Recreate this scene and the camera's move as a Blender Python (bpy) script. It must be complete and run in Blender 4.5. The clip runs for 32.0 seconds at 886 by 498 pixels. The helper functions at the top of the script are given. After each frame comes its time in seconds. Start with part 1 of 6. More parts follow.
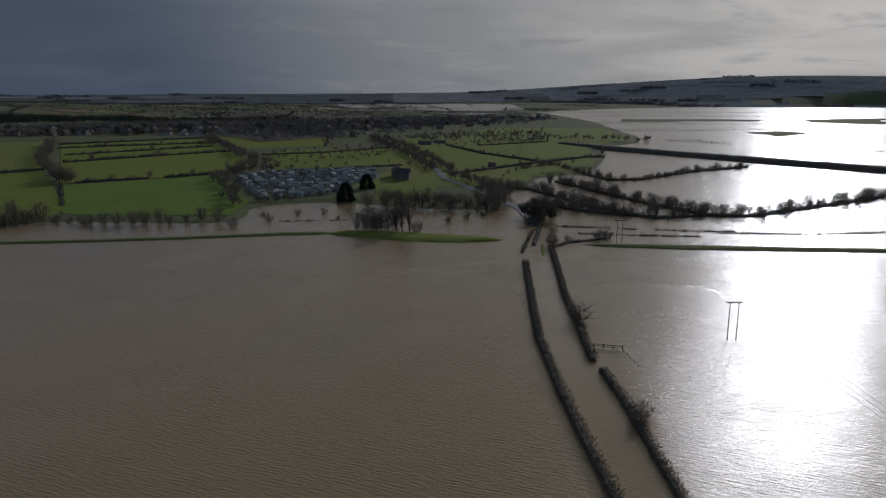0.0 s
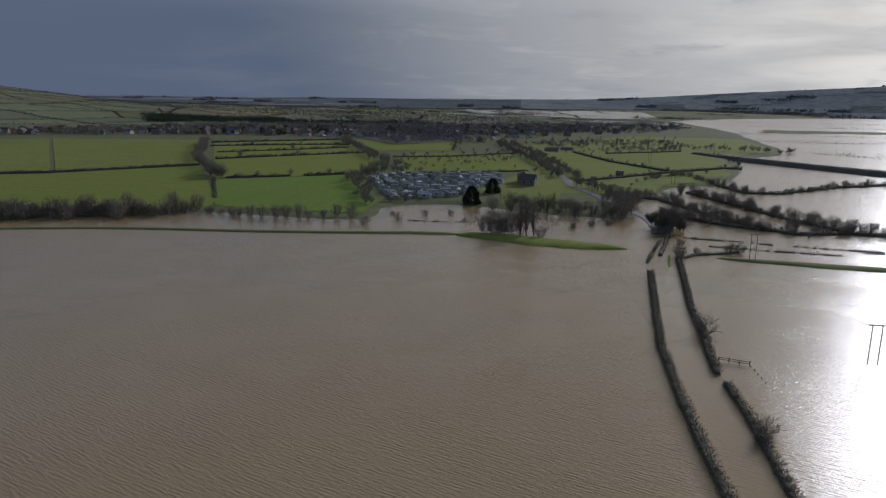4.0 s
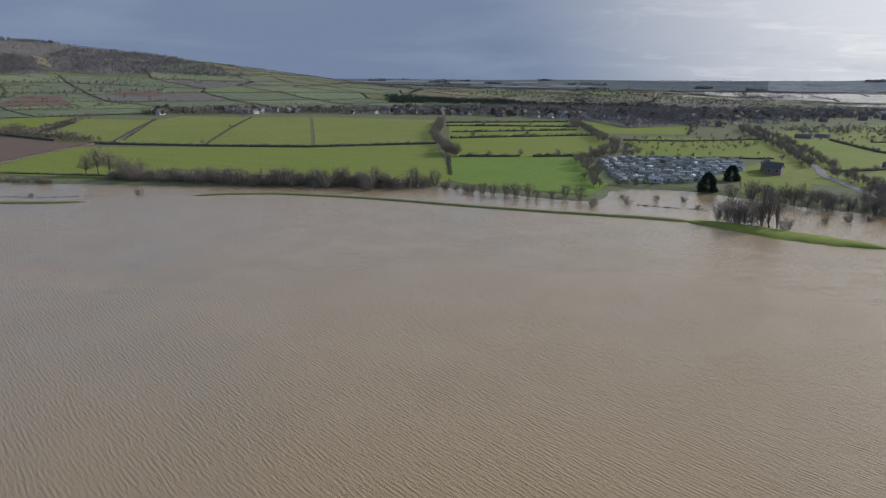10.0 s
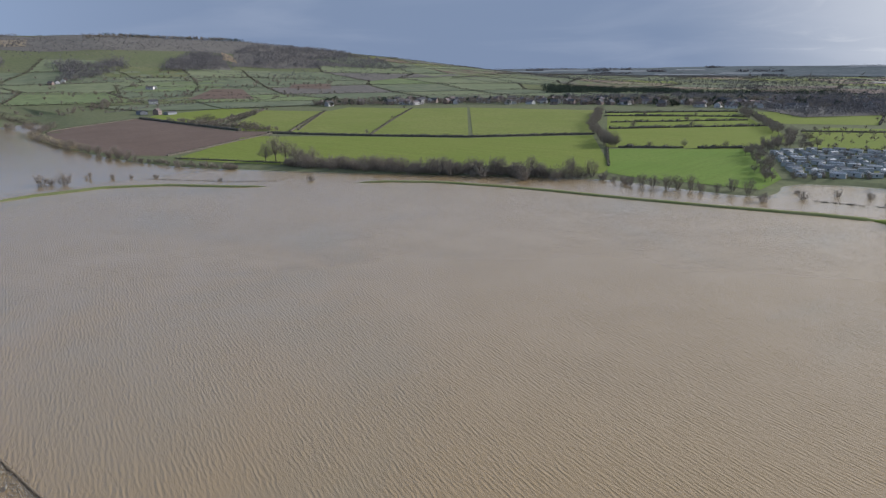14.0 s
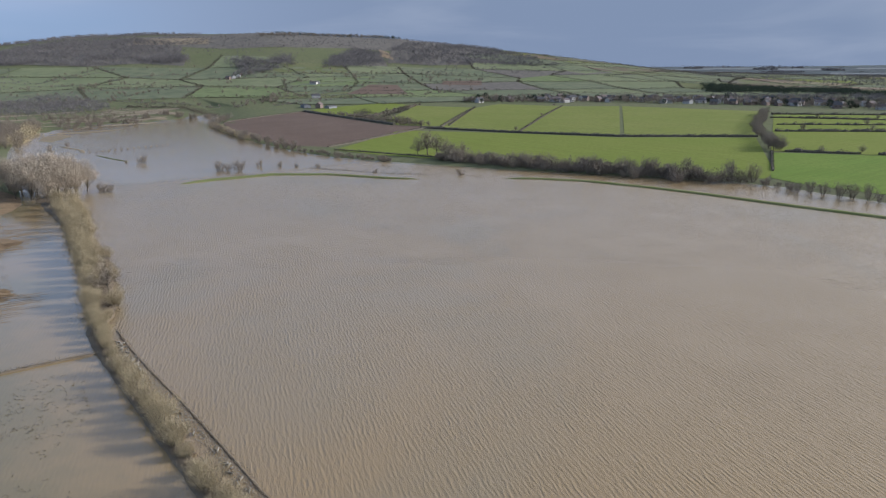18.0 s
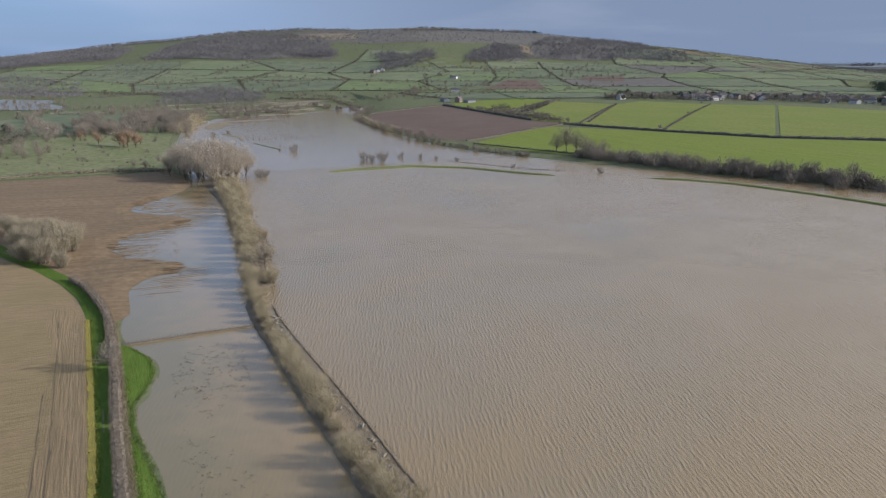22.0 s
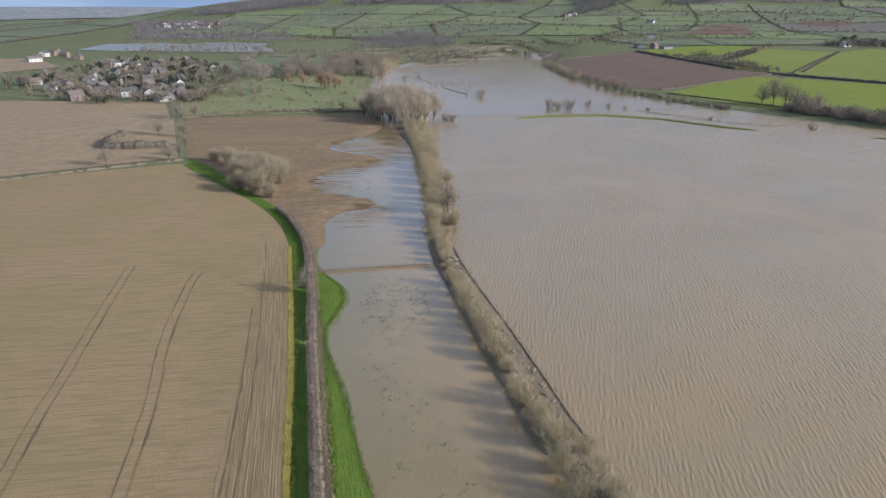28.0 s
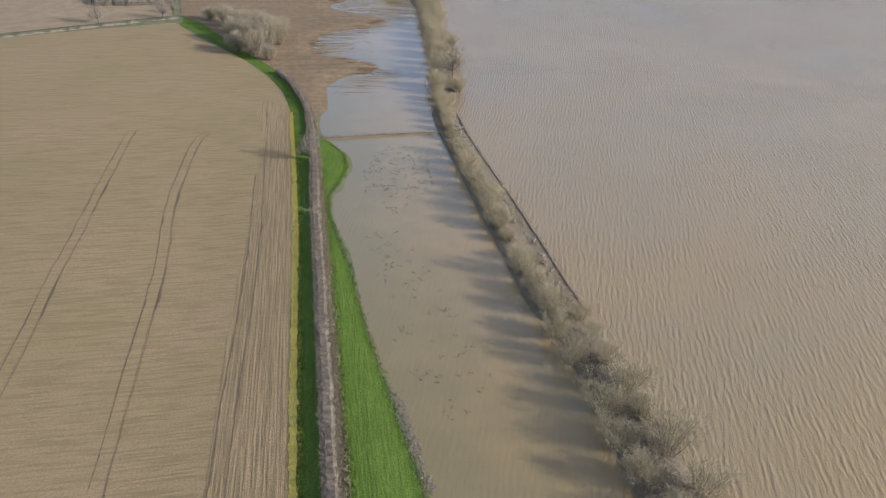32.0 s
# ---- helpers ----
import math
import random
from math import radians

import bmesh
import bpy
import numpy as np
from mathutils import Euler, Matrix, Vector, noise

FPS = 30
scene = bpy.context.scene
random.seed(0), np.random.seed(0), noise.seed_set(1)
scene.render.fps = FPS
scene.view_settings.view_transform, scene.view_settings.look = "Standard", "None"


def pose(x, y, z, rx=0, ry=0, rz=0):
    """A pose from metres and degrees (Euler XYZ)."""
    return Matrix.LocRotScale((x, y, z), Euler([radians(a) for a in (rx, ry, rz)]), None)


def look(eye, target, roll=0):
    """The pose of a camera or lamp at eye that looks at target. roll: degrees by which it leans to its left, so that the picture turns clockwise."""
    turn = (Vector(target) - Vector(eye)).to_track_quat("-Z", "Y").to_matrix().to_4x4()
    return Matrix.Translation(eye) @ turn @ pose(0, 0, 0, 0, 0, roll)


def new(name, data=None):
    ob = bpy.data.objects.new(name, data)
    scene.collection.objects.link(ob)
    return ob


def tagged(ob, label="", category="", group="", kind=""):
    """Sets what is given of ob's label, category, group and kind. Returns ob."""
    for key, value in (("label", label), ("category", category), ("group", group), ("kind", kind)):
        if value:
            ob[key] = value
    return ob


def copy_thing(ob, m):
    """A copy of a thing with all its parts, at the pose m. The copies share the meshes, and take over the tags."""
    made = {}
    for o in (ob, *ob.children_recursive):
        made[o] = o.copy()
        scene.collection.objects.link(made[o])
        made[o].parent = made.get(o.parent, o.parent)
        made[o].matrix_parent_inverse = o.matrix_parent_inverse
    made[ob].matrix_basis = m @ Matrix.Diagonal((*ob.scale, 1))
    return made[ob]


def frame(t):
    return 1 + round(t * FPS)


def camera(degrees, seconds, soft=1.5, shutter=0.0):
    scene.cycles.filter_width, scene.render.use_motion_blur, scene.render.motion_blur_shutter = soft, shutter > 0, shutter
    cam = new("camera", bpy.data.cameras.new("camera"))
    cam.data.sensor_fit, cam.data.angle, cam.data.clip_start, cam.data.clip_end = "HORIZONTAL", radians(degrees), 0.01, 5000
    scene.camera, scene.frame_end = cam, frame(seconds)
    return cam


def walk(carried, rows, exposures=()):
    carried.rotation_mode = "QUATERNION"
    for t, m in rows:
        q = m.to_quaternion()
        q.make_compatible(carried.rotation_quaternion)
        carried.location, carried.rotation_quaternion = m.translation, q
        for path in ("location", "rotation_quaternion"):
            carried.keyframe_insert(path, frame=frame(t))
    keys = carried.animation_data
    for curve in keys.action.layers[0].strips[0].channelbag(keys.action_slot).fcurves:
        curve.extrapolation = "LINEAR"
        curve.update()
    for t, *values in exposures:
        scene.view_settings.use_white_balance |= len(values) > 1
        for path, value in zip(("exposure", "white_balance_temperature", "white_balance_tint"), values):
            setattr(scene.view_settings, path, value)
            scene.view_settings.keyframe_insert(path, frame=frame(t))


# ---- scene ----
cam = camera(65.19, 32.0, soft=1.2)
PATH = [
    (0, (0.00, 0.00, 60.00), (-0.00, 97.61, 38.28), -0.19),
    (0.5, (-0.05, -0.86, 60.01), (-1.88, 96.79, 38.52), -0.11),
    (1, (-0.12, -1.68, 60.05), (-4.24, 95.95, 38.77), -0.01),
    (1.5, (-0.20, -2.48, 60.09), (-6.44, 95.07, 38.98), 0.07),
    (2, (-0.29, -3.26, 60.10), (-8.80, 94.13, 39.09), 0.17),
    (2.5, (-0.41, -4.02, 60.11), (-11.07, 93.18, 39.17), 0.30),
    (3, (-0.60, -4.75, 60.09), (-13.57, 92.18, 39.20), 0.40),
    (3.5, (-0.78, -5.46, 60.04), (-15.87, 91.15, 39.13), 0.51),
    (5.5, (-1.39, -7.81, 60.07), (-25.46, 86.87, 38.70), 0.73),
    (6, (-1.58, -8.40, 60.03), (-28.03, 85.59, 38.46), 0.76),
    (6.5, (-1.77, -8.97, 60.01), (-30.54, 84.28, 38.19), 0.79),
    (7, (-1.94, -9.53, 59.98), (-33.32, 82.82, 37.90), 0.80),
    (7.5, (-2.11, -10.10, 59.97), (-35.92, 81.32, 37.65), 0.76),
    (8, (-2.28, -10.70, 60.01), (-38.63, 79.65, 37.32), 0.74),
    (8.5, (-2.45, -11.37, 59.99), (-40.86, 78.07, 37.06), 0.70),
    (9, (-2.59, -12.10, 59.94), (-44.33, 75.77, 36.77), 0.64),
    (9.5, (-2.63, -12.85, 59.86), (-46.75, 73.79, 36.44), 0.56),
    (10, (-2.57, -13.64, 59.79), (-48.80, 71.82, 36.16), 0.45),
    (10.5, (-2.49, -14.31, 59.76), (-50.73, 69.99, 35.98), 0.33),
    (11, (-2.48, -14.77, 59.76), (-53.14, 68.04, 35.78), 0.23),
    (11.5, (-2.48, -15.20, 59.81), (-55.37, 66.15, 35.65), 0.14),
    (12, (-2.45, -15.62, 59.89), (-57.64, 64.13, 35.55), 0.03),
    (12.5, (-2.35, -16.05, 59.95), (-59.62, 62.18, 35.44), -0.12),
    (13, (-2.22, -16.47, 59.98), (-61.73, 60.02, 35.33), -0.31),
    (13.5, (-2.09, -16.88, 60.00), (-63.70, 57.89, 35.23), -0.42),
    (14, (-1.99, -17.28, 60.01), (-65.76, 55.61, 35.08), -0.51),
    (14.5, (-1.88, -17.68, 60.00), (-67.61, 53.41, 34.99), -0.59),
    (16.5, (-1.14, -19.87, 60.16), (-73.59, 44.33, 35.05), -0.47),
    (17, (-1.09, -20.37, 60.17), (-75.25, 41.83, 35.02), -0.38),
    (17.5, (-1.10, -20.88, 60.18), (-76.86, 39.35, 35.02), -0.29),
    (18, (-1.17, -21.43, 60.19), (-78.52, 36.72, 34.98), -0.20),
    (18.5, (-1.28, -21.98, 60.20), (-80.01, 34.27, 34.96), -0.10),
    (19, (-1.35, -22.56, 60.16), (-81.46, 31.67, 34.85), 0.02),
    (19.5, (-1.48, -23.07, 60.20), (-82.84, 29.24, 34.82), 0.08),
    (20, (-1.67, -23.50, 60.23), (-84.24, 26.82, 34.74), 0.15),
    (20.5, (-1.80, -23.87, 60.20), (-85.50, 24.54, 34.65), 0.20),
    (21, (-1.93, -24.13, 60.19), (-86.66, 22.35, 34.50), 0.20),
    (21.5, (-2.01, -24.43, 60.17), (-87.75, 20.11, 34.40), 0.17),
    (22, (-2.10, -24.72, 60.15), (-88.92, 17.64, 34.29), 0.14),
    (22.5, (-2.19, -24.92, 60.19), (-89.95, 15.37, 34.21), 0.12),
    (23, (-2.28, -25.15, 60.27), (-90.82, 13.32, 34.19), 0.07),
    (23.5, (-2.38, -25.33, 60.32), (-91.35, 12.06, 34.15), 0.03),
    (24, (-2.46, -25.51, 60.32), (-91.82, 10.92, 34.10), 0.02),
    (24.5, (-2.52, -25.68, 60.35), (-92.44, 9.15, 33.89), -0.01),
    (25, (-2.52, -25.80, 60.34), (-93.18, 6.80, 33.56), -0.07),
    (25.5, (-2.49, -25.88, 60.27), (-93.86, 4.38, 33.15), -0.13),
    (27.5, (-2.09, -25.97, 59.98), (-95.21, -5.82, 29.58), -0.24),
    (28, (-2.01, -26.00, 60.03), (-94.72, -8.09, 27.10), -0.17),
    (28.5, (-1.94, -26.01, 60.11), (-93.95, -9.21, 24.73), -0.11),
    (29, (-1.89, -26.00, 60.19), (-92.97, -9.49, 22.35), -0.03),
    (29.5, (-1.81, -25.98, 60.24), (-92.05, -9.55, 20.39), 0.03),
    (30, (-1.73, -25.92, 60.28), (-90.99, -9.63, 18.25), 0.07),
    (30.5, (-1.68, -25.78, 60.35), (-89.99, -9.67, 16.28), 0.12),
    (31, (-1.71, -25.69, 60.46), (-88.92, -9.72, 14.21), 0.19),
    (31.5, (-1.78, -25.66, 60.57), (-87.88, -9.79, 12.25), 0.26),
    (32, (-1.86, -25.66, 60.67), (-86.80, -9.84, 10.32), 0.35),
]
EXPOSURES = [(t, e, 6070, 12) for t, e in ((0, -1.76), (2, -1.5), (3.5, -1.12), (5.5, -0.64), (9, -0.18), (13, 0.12), (25, 0.29), (29, 0.44), (32, 0.5))]
walk(cam, [(t, look(eye, target, roll)) for t, eye, target, roll in PATH], EXPOSURES)

# ---- sky and sun ----
SUN_YAW, SUN_EL = radians(-28), radians(20)
sun_dir = Vector((-math.sin(SUN_YAW) * math.cos(SUN_EL), math.cos(SUN_YAW) * math.cos(SUN_EL), math.sin(SUN_EL)))
sun = new("sun", bpy.data.lights.new("sun", "SUN"))
sun.data.energy, sun.data.angle, sun.data.color = 4.4, radians(0.6), (1.0, 0.98, 0.965)
sun.matrix_world = look(sun_dir * 100, (0, 0, 0))


class Nodes:
    """Short hand for building node trees."""

    def __init__(self, tree):
        self.t = tree
        tree.nodes.clear()

    def add(self, kind, **inputs):
        n = self.t.nodes.new(kind)
        for k, v in inputs.items():
            k = k.replace("_", " ")
            s = n.inputs[int(k[1:])] if k[0] == "i" and k[1:].isdigit() else n.inputs[k]
            if isinstance(v, bpy.types.NodeSocket):
                self.t.links.new(v, s)
            else:
                s.default_value = v
        return n

    def math(self, op, a, b=0.0, clamp=False):
        n = self.t.nodes.new("ShaderNodeMath")
        n.operation, n.use_clamp = op, clamp
        for s, v in zip(n.inputs, (a, b)):
            if isinstance(v, bpy.types.NodeSocket):
                self.t.links.new(v, s)
            else:
                s.default_value = v
        return n.outputs[0]

    def mix(self, fac, a, b, blend="MIX"):
        n = self.t.nodes.new("ShaderNodeMix")
        n.data_type, n.blend_type = "RGBA", blend
        for s, v in ((n.inputs[0], fac), (n.inputs[6], a), (n.inputs[7], b)):
            if isinstance(v, bpy.types.NodeSocket):
                self.t.links.new(v, s)
            else:
                s.default_value = v if not isinstance(v, tuple) else (*v[:3], 1)
        return n.outputs[2]

    def ramp(self, fac, lo, hi):
        n = self.t.nodes.new("ShaderNodeMapRange")
        n.interpolation_type = "SMOOTHSTEP"
        self.t.links.new(fac, n.inputs[0])
        n.inputs[1].default_value, n.inputs[2].default_value = lo, hi
        return n.outputs[0]

    def noise(self, vec, scale, detail=3.0, rough=0.55, distort=0.0):
        n = self.add("ShaderNodeTexNoise", Vector=vec, Scale=scale, Detail=detail, Roughness=rough, Distortion=distort)
        return n.outputs[0]

    def wave(self, vec, scale, distort, size):
        """Long wind-driven crests across the y axis."""
        n = self.add("ShaderNodeTexWave", Vector=vec, Scale=scale, Distortion=distort, Detail=2.0, Detail_Scale=size, Detail_Roughness=0.5)
        n.bands_direction = "Y"
        return n.outputs[1]

    def scaled(self, vec, sx, sy, sz, rot=0.0):
        n = self.add("ShaderNodeMapping", Vector=vec)
        n.inputs["Scale"].default_value = (sx, sy, sz)
        n.inputs["Rotation"].default_value = (0, 0, rot)
        return n.outputs[0]

    def link(self, a, b):
        self.t.links.new(a, b)


world = bpy.data.worlds.new("sky")
scene.world = world
world.use_nodes = True
W = Nodes(world.node_tree)
way = W.add("ShaderNodeTexCoord").outputs["Generated"]
sky = W.add("ShaderNodeTexSky")
sky.sky_type, sky.sun_disc = "NISHITA", False
sky.sun_elevation, sky.sun_rotation = SUN_EL, -SUN_YAW
sky.air_density, sky.dust_density = 1.0, 1.0
clear = W.mix(0.7, W.mix(1.0, sky.outputs[0], (0.10, 0.10, 0.10), "MULTIPLY"), (0.25, 0.42, 0.74))
sep = W.add("ShaderNodeSeparateXYZ", Vector=way)
up = W.math("ADD", W.math("MAXIMUM", sep.outputs[2], 0.0), 0.12)
px, py = W.math("DIVIDE", sep.outputs[0], up), W.math("DIVIDE", sep.outputs[1], up)
deck = W.add("ShaderNodeCombineXYZ", X=px, Y=py).outputs[0]
fluff = W.noise(deck, 0.55, 5.0, 0.5, 0.5)
broad = W.noise(deck, 0.25, 3.0, 0.5)


def toward(vec):
    n = W.add("ShaderNodeVectorMath", i0=way, i1=Vector(vec).normalized())
    n.operation = "DOT_PRODUCT"
    return n.outputs["Value"]


glow = W.ramp(toward(sun_dir), 0.87, 1.0)
wide = W.ramp(toward(sun_dir), 0.58, 0.985)
half = W.ramp(toward(sun_dir), -0.1, 0.92)
storm = W.ramp(toward((-0.7, 1.0, 0.05)), 0.5, 0.97)
blue = W.ramp(toward((-1.0, -0.25, 0.05)), 0.80, 0.99)
grey = W.mix(storm, (0.445, 0.57, 0.785), (0.255, 0.325, 0.455))
grey = W.mix(W.math("MULTIPLY", W.ramp(fluff, 0.45, 0.75), 0.22), grey, (0.55, 0.60, 0.70))
grey = W.mix(wide, grey, (1.16, 1.14, 1.08))
grey = W.mix(W.math("MULTIPLY", glow, W.ramp(fluff, 0.25, 0.65)), grey, (2.5, 2.35, 2.1))
wisp = W.noise(deck, 1.3, 6.0, 0.6, 0.8)
grey = W.mix(W.math("MULTIPLY", wide, W.math("MULTIPLY", W.ramp(wisp, 0.50, 0.72), 0.24)), grey, (1.9, 1.8, 1.6))
grey = W.mix(W.math("MULTIPLY", wide, W.math("MULTIPLY", W.ramp(W.noise(deck, 1.1, 6.0, 0.6, 0.4), 0.52, 0.70), 0.5)), grey, (0.62, 0.64, 0.70))
lofty = W.math("MULTIPLY", W.ramp(sep.outputs[2], 0.10, 0.26), 0.7)
grey = W.mix(lofty, grey, W.mix(half, (0.58, 0.83, 1.26), (1.62, 1.65, 1.72)))
height = W.ramp(sep.outputs[2], 0.36, 0.8)
grey = W.mix(height, grey, W.mix(1.0, grey, (0.32, 0.35, 0.40), "MULTIPLY"))
cover = W.math("SUBTRACT", 1.0, W.math("MULTIPLY", blue, W.ramp(broad, 0.66, 0.40)), True)
both = W.mix(cover, clear, grey)
bg = W.add("ShaderNodeBackground", Color=both, Strength=0.76)
W.link(bg.outputs[0], W.add("ShaderNodeOutputWorld").inputs[0])


# ---- materials ----
def material(name, a, b, scale=0.5, rough=0.9, bump=0.3, fine=6.0, c=None, streak=None, spec=0.2, island=0.0, rnd=0.0):
    """Two-scale earthy surface: a and b blended by broad noise, c by fine noise; streak = (across, along, angle, depth)."""
    m = bpy.data.materials.new(name)
    m.use_nodes = True
    N = Nodes(m.node_tree)
    pos = N.add("ShaderNodeNewGeometry").outputs["Position"]
    col = N.mix(N.ramp(N.noise(pos, scale, 4.0, 0.6), 0.3, 0.7), a, b)
    grain = N.noise(pos, fine, 4.0, 0.65)
    col = N.mix(N.ramp(grain, 0.35, 0.7), col, c or tuple(v * 0.62 for v in a))
    height = grain
    if streak:
        line = N.noise(N.scaled(pos, streak[0], streak[1], 0.2, streak[2]), 1.0, 3.0, 0.6)
        col = N.mix(N.math("MULTIPLY", N.ramp(line, 0.42, 0.62), streak[3]), col, tuple(v * 0.55 for v in b))
        height = N.math("ADD", grain, line)
    if island:
        g = N.add("ShaderNodeNewGeometry").outputs["Random Per Island"]
        col = N.mix(N.math("MULTIPLY", g, island), col, tuple(min(1, v * 1.9 + 0.02) for v in a))
    if rnd:
        o = N.add("ShaderNodeObjectInfo").outputs["Random"]
        col = N.mix(N.math("MULTIPLY", o, rnd), col, c or b)
    out = N.add("ShaderNodeBsdfPrincipled", Base_Color=col, Roughness=rough)
    out.inputs["Specular IOR Level"].default_value = spec
    if bump:
        bp = N.add("ShaderNodeBump", Height=height, Strength=bump, Distance=0.15)
        N.link(bp.outputs[0], out.inputs["Normal"])
    N.link(out.outputs[0], N.add("ShaderNodeOutputMaterial").inputs[0])
    return m


def water_material(name, deep, shallow, wave=1.0, rough=0.21):
    """Silty flood water; the depth attribute tells shallow margins from deep water."""
    m = bpy.data.materials.new(name)
    m.use_nodes = True
    N = Nodes(m.node_tree)
    pos = N.add("ShaderNodeNewGeometry").outputs["Position"]
    depth = N.add("ShaderNodeAttribute")
    depth.attribute_name = "depth"
    silt = N.noise(pos, 0.012, 4.0, 0.55, 0.6)
    col = N.mix(N.ramp(silt, 0.35, 0.7), deep, tuple(v * 0.93 for v in deep))
    edge = N.math("ADD", depth.outputs["Fac"], N.math("MULTIPLY", N.math("SUBTRACT", N.noise(pos, 0.15, 3.0), 0.5), 0.6))
    col = N.mix(N.math("MULTIPLY", N.ramp(silt, 0.52, 0.70), 0.2), col, (0.20, 0.20, 0.15))
    col = N.mix(N.ramp(edge, 0.62, 0.02), col, shallow)
    lee = N.add("ShaderNodeAttribute")
    lee.attribute_name = "lee"
    open_water = N.math("SUBTRACT", 1.0, N.math("MULTIPLY", lee.outputs["Fac"], 0.8))
    warp = N.noise(pos, 0.05, 2.0)
    turned = N.scaled(pos, 1.0, 1.0, 1.0, radians(24))
    train = N.wave(N.scaled(turned, 0.42, 1.0, 1.0), 0.32, 6.0, 1.6)
    cross = N.wave(N.scaled(turned, 0.5, 1.0, 1.0, radians(-13)), 0.40, 5.0, 1.4)
    patchy = N.ramp(N.noise(N.scaled(turned, 0.5, 1.0, 1.0), 0.45, 2.0), 0.3, 0.7)
    ripples = N.noise(N.scaled(turned, 0.26, 1.0, 1.0), 1.7, 2.5, 0.55, 0.5)
    chop = N.noise(N.scaled(turned, 0.8, 1.0, 1.0), 4.6, 2.0, 0.6)
    swell = N.math("ADD", N.math("MULTIPLY", ripples, 0.75), N.math("MULTIPLY", chop, 0.42))
    swell = N.math("ADD", swell, N.math("MULTIPLY", N.math("MULTIPLY", train, patchy), 0.25))
    swell = N.math("ADD", swell, N.math("MULTIPLY", cross, 0.12))
    gust = N.math("ADD", N.math("MULTIPLY", N.ramp(warp, 0.3, 0.65), 0.3), 0.7)
    bp = N.add("ShaderNodeBump", Height=N.math("MULTIPLY", N.math("MULTIPLY", swell, gust), open_water), Strength=1.0, Distance=0.16 * wave)
    gloss = N.math("ADD", N.math("MULTIPLY", open_water, rough), 0.02)
    out = N.add("ShaderNodeBsdfPrincipled", Base_Color=col, Roughness=gloss, IOR=1.42, Normal=bp.outputs[0])
    N.link(out.outputs[0], N.add("ShaderNodeOutputMaterial").inputs[0])
    return m


M = {}
M["ground"] = material("meadow", (0.145, 0.155, 0.075), (0.17, 0.165, 0.09), 0.008, c=(0.11, 0.118, 0.06), fine=0.2, spec=0.03)
M["green"] = material("pasture", (0.184, 0.216, 0.046), (0.216, 0.229, 0.058), 0.012, c=(0.156, 0.188, 0.038), fine=0.5, streak=(0.02, 0.25, 0.4, 0.18), spec=0.03)
M["green2"] = material("ley_grass", (0.154, 0.222, 0.044), (0.182, 0.234, 0.052), 0.02, c=(0.132, 0.19, 0.04), fine=0.5, streak=(0.3, 0.02, 0.5, 0.2), spec=0.03)
M["green3"] = material("old_pasture", (0.19, 0.214, 0.052), (0.228, 0.232, 0.069), 0.012, c=(0.158, 0.178, 0.047), fine=0.3, streak=(0.03, 0.2, 0.8, 0.15), spec=0.03)
M["olive"] = material("rough_grass", (0.150, 0.165, 0.070), (0.20, 0.185, 0.10), 0.03, c=(0.105, 0.115, 0.05), fine=0.3, spec=0.03)
M["plough"] = material("ploughed_soil", (0.140, 0.090, 0.060), (0.175, 0.115, 0.078), 0.02, c=(0.115, 0.075, 0.052), fine=0.4, streak=(0.3, 0.02, 0.9, 0.35))
M["wetplough"] = material("wet_ploughed_soil", (0.215, 0.145, 0.080), (0.25, 0.17, 0.092), 0.02, c=(0.165, 0.11, 0.06), fine=0.5, streak=(0.55, 0.015, 0.12, 0.55))
M["meadow"] = material("rough_riverside_meadow", (0.185, 0.192, 0.088), (0.235, 0.222, 0.120), 0.03, c=(0.14, 0.150, 0.066), fine=0.3, spec=0.03)
# hill pasture greens, lightened and greyed to carry distance haze
M["hillgreen"] = material("hazed_lit_pasture", (0.165, 0.198, 0.088), (0.195, 0.214, 0.102), 0.008, c=(0.14, 0.168, 0.078), fine=0.05, spec=0.03)
M["hillgrass2"] = material("hazed_pale_pasture", (0.178, 0.196, 0.104), (0.21, 0.214, 0.12), 0.006, c=(0.15, 0.168, 0.092), fine=0.04, spec=0.03)
M["litter"] = material("leaf_litter_and_scrub", (0.155, 0.138, 0.116), (0.19, 0.168, 0.136), 0.02, c=(0.125, 0.112, 0.096), fine=0.12, spec=0.03)
M["stubble"] = material("winter_stubble", (0.335, 0.226, 0.12), (0.282, 0.207, 0.092), 0.028, c=(0.226, 0.16, 0.086), fine=4.5, bump=0.9, streak=(2.4, 0.16, 0.05, 0.42))
M["headland"] = material("headland_stubble", (0.335, 0.226, 0.12), (0.29, 0.207, 0.098), 0.05, c=(0.226, 0.16, 0.086), fine=4.5, bump=0.9, streak=(0.08, 2.6, 0.01, 0.45))
M["bankgrass"] = material("flood_bank_grass", (0.165, 0.182, 0.060), (0.205, 0.200, 0.088), 0.06, c=(0.13, 0.135, 0.055), fine=0.8, spec=0.03)
M["fallow"] = material("fallow_field", (0.265, 0.188, 0.108), (0.305, 0.222, 0.132), 0.01, c=(0.225, 0.162, 0.095), fine=0.2, streak=(0.4, 0.02, 0.1, 0.15))
M["verge"] = material("headland_grass", (0.100, 0.152, 0.027), (0.130, 0.182, 0.034), 0.25, c=(0.068, 0.108, 0.02), fine=4.0, bump=0.8, streak=(0.25, 2.8, 0.05, 0.45), spec=0.03)
M["reed"] = material("dead_reed", (0.25, 0.195, 0.12), (0.31, 0.245, 0.15), 0.05, c=(0.17, 0.13, 0.085), fine=0.6)
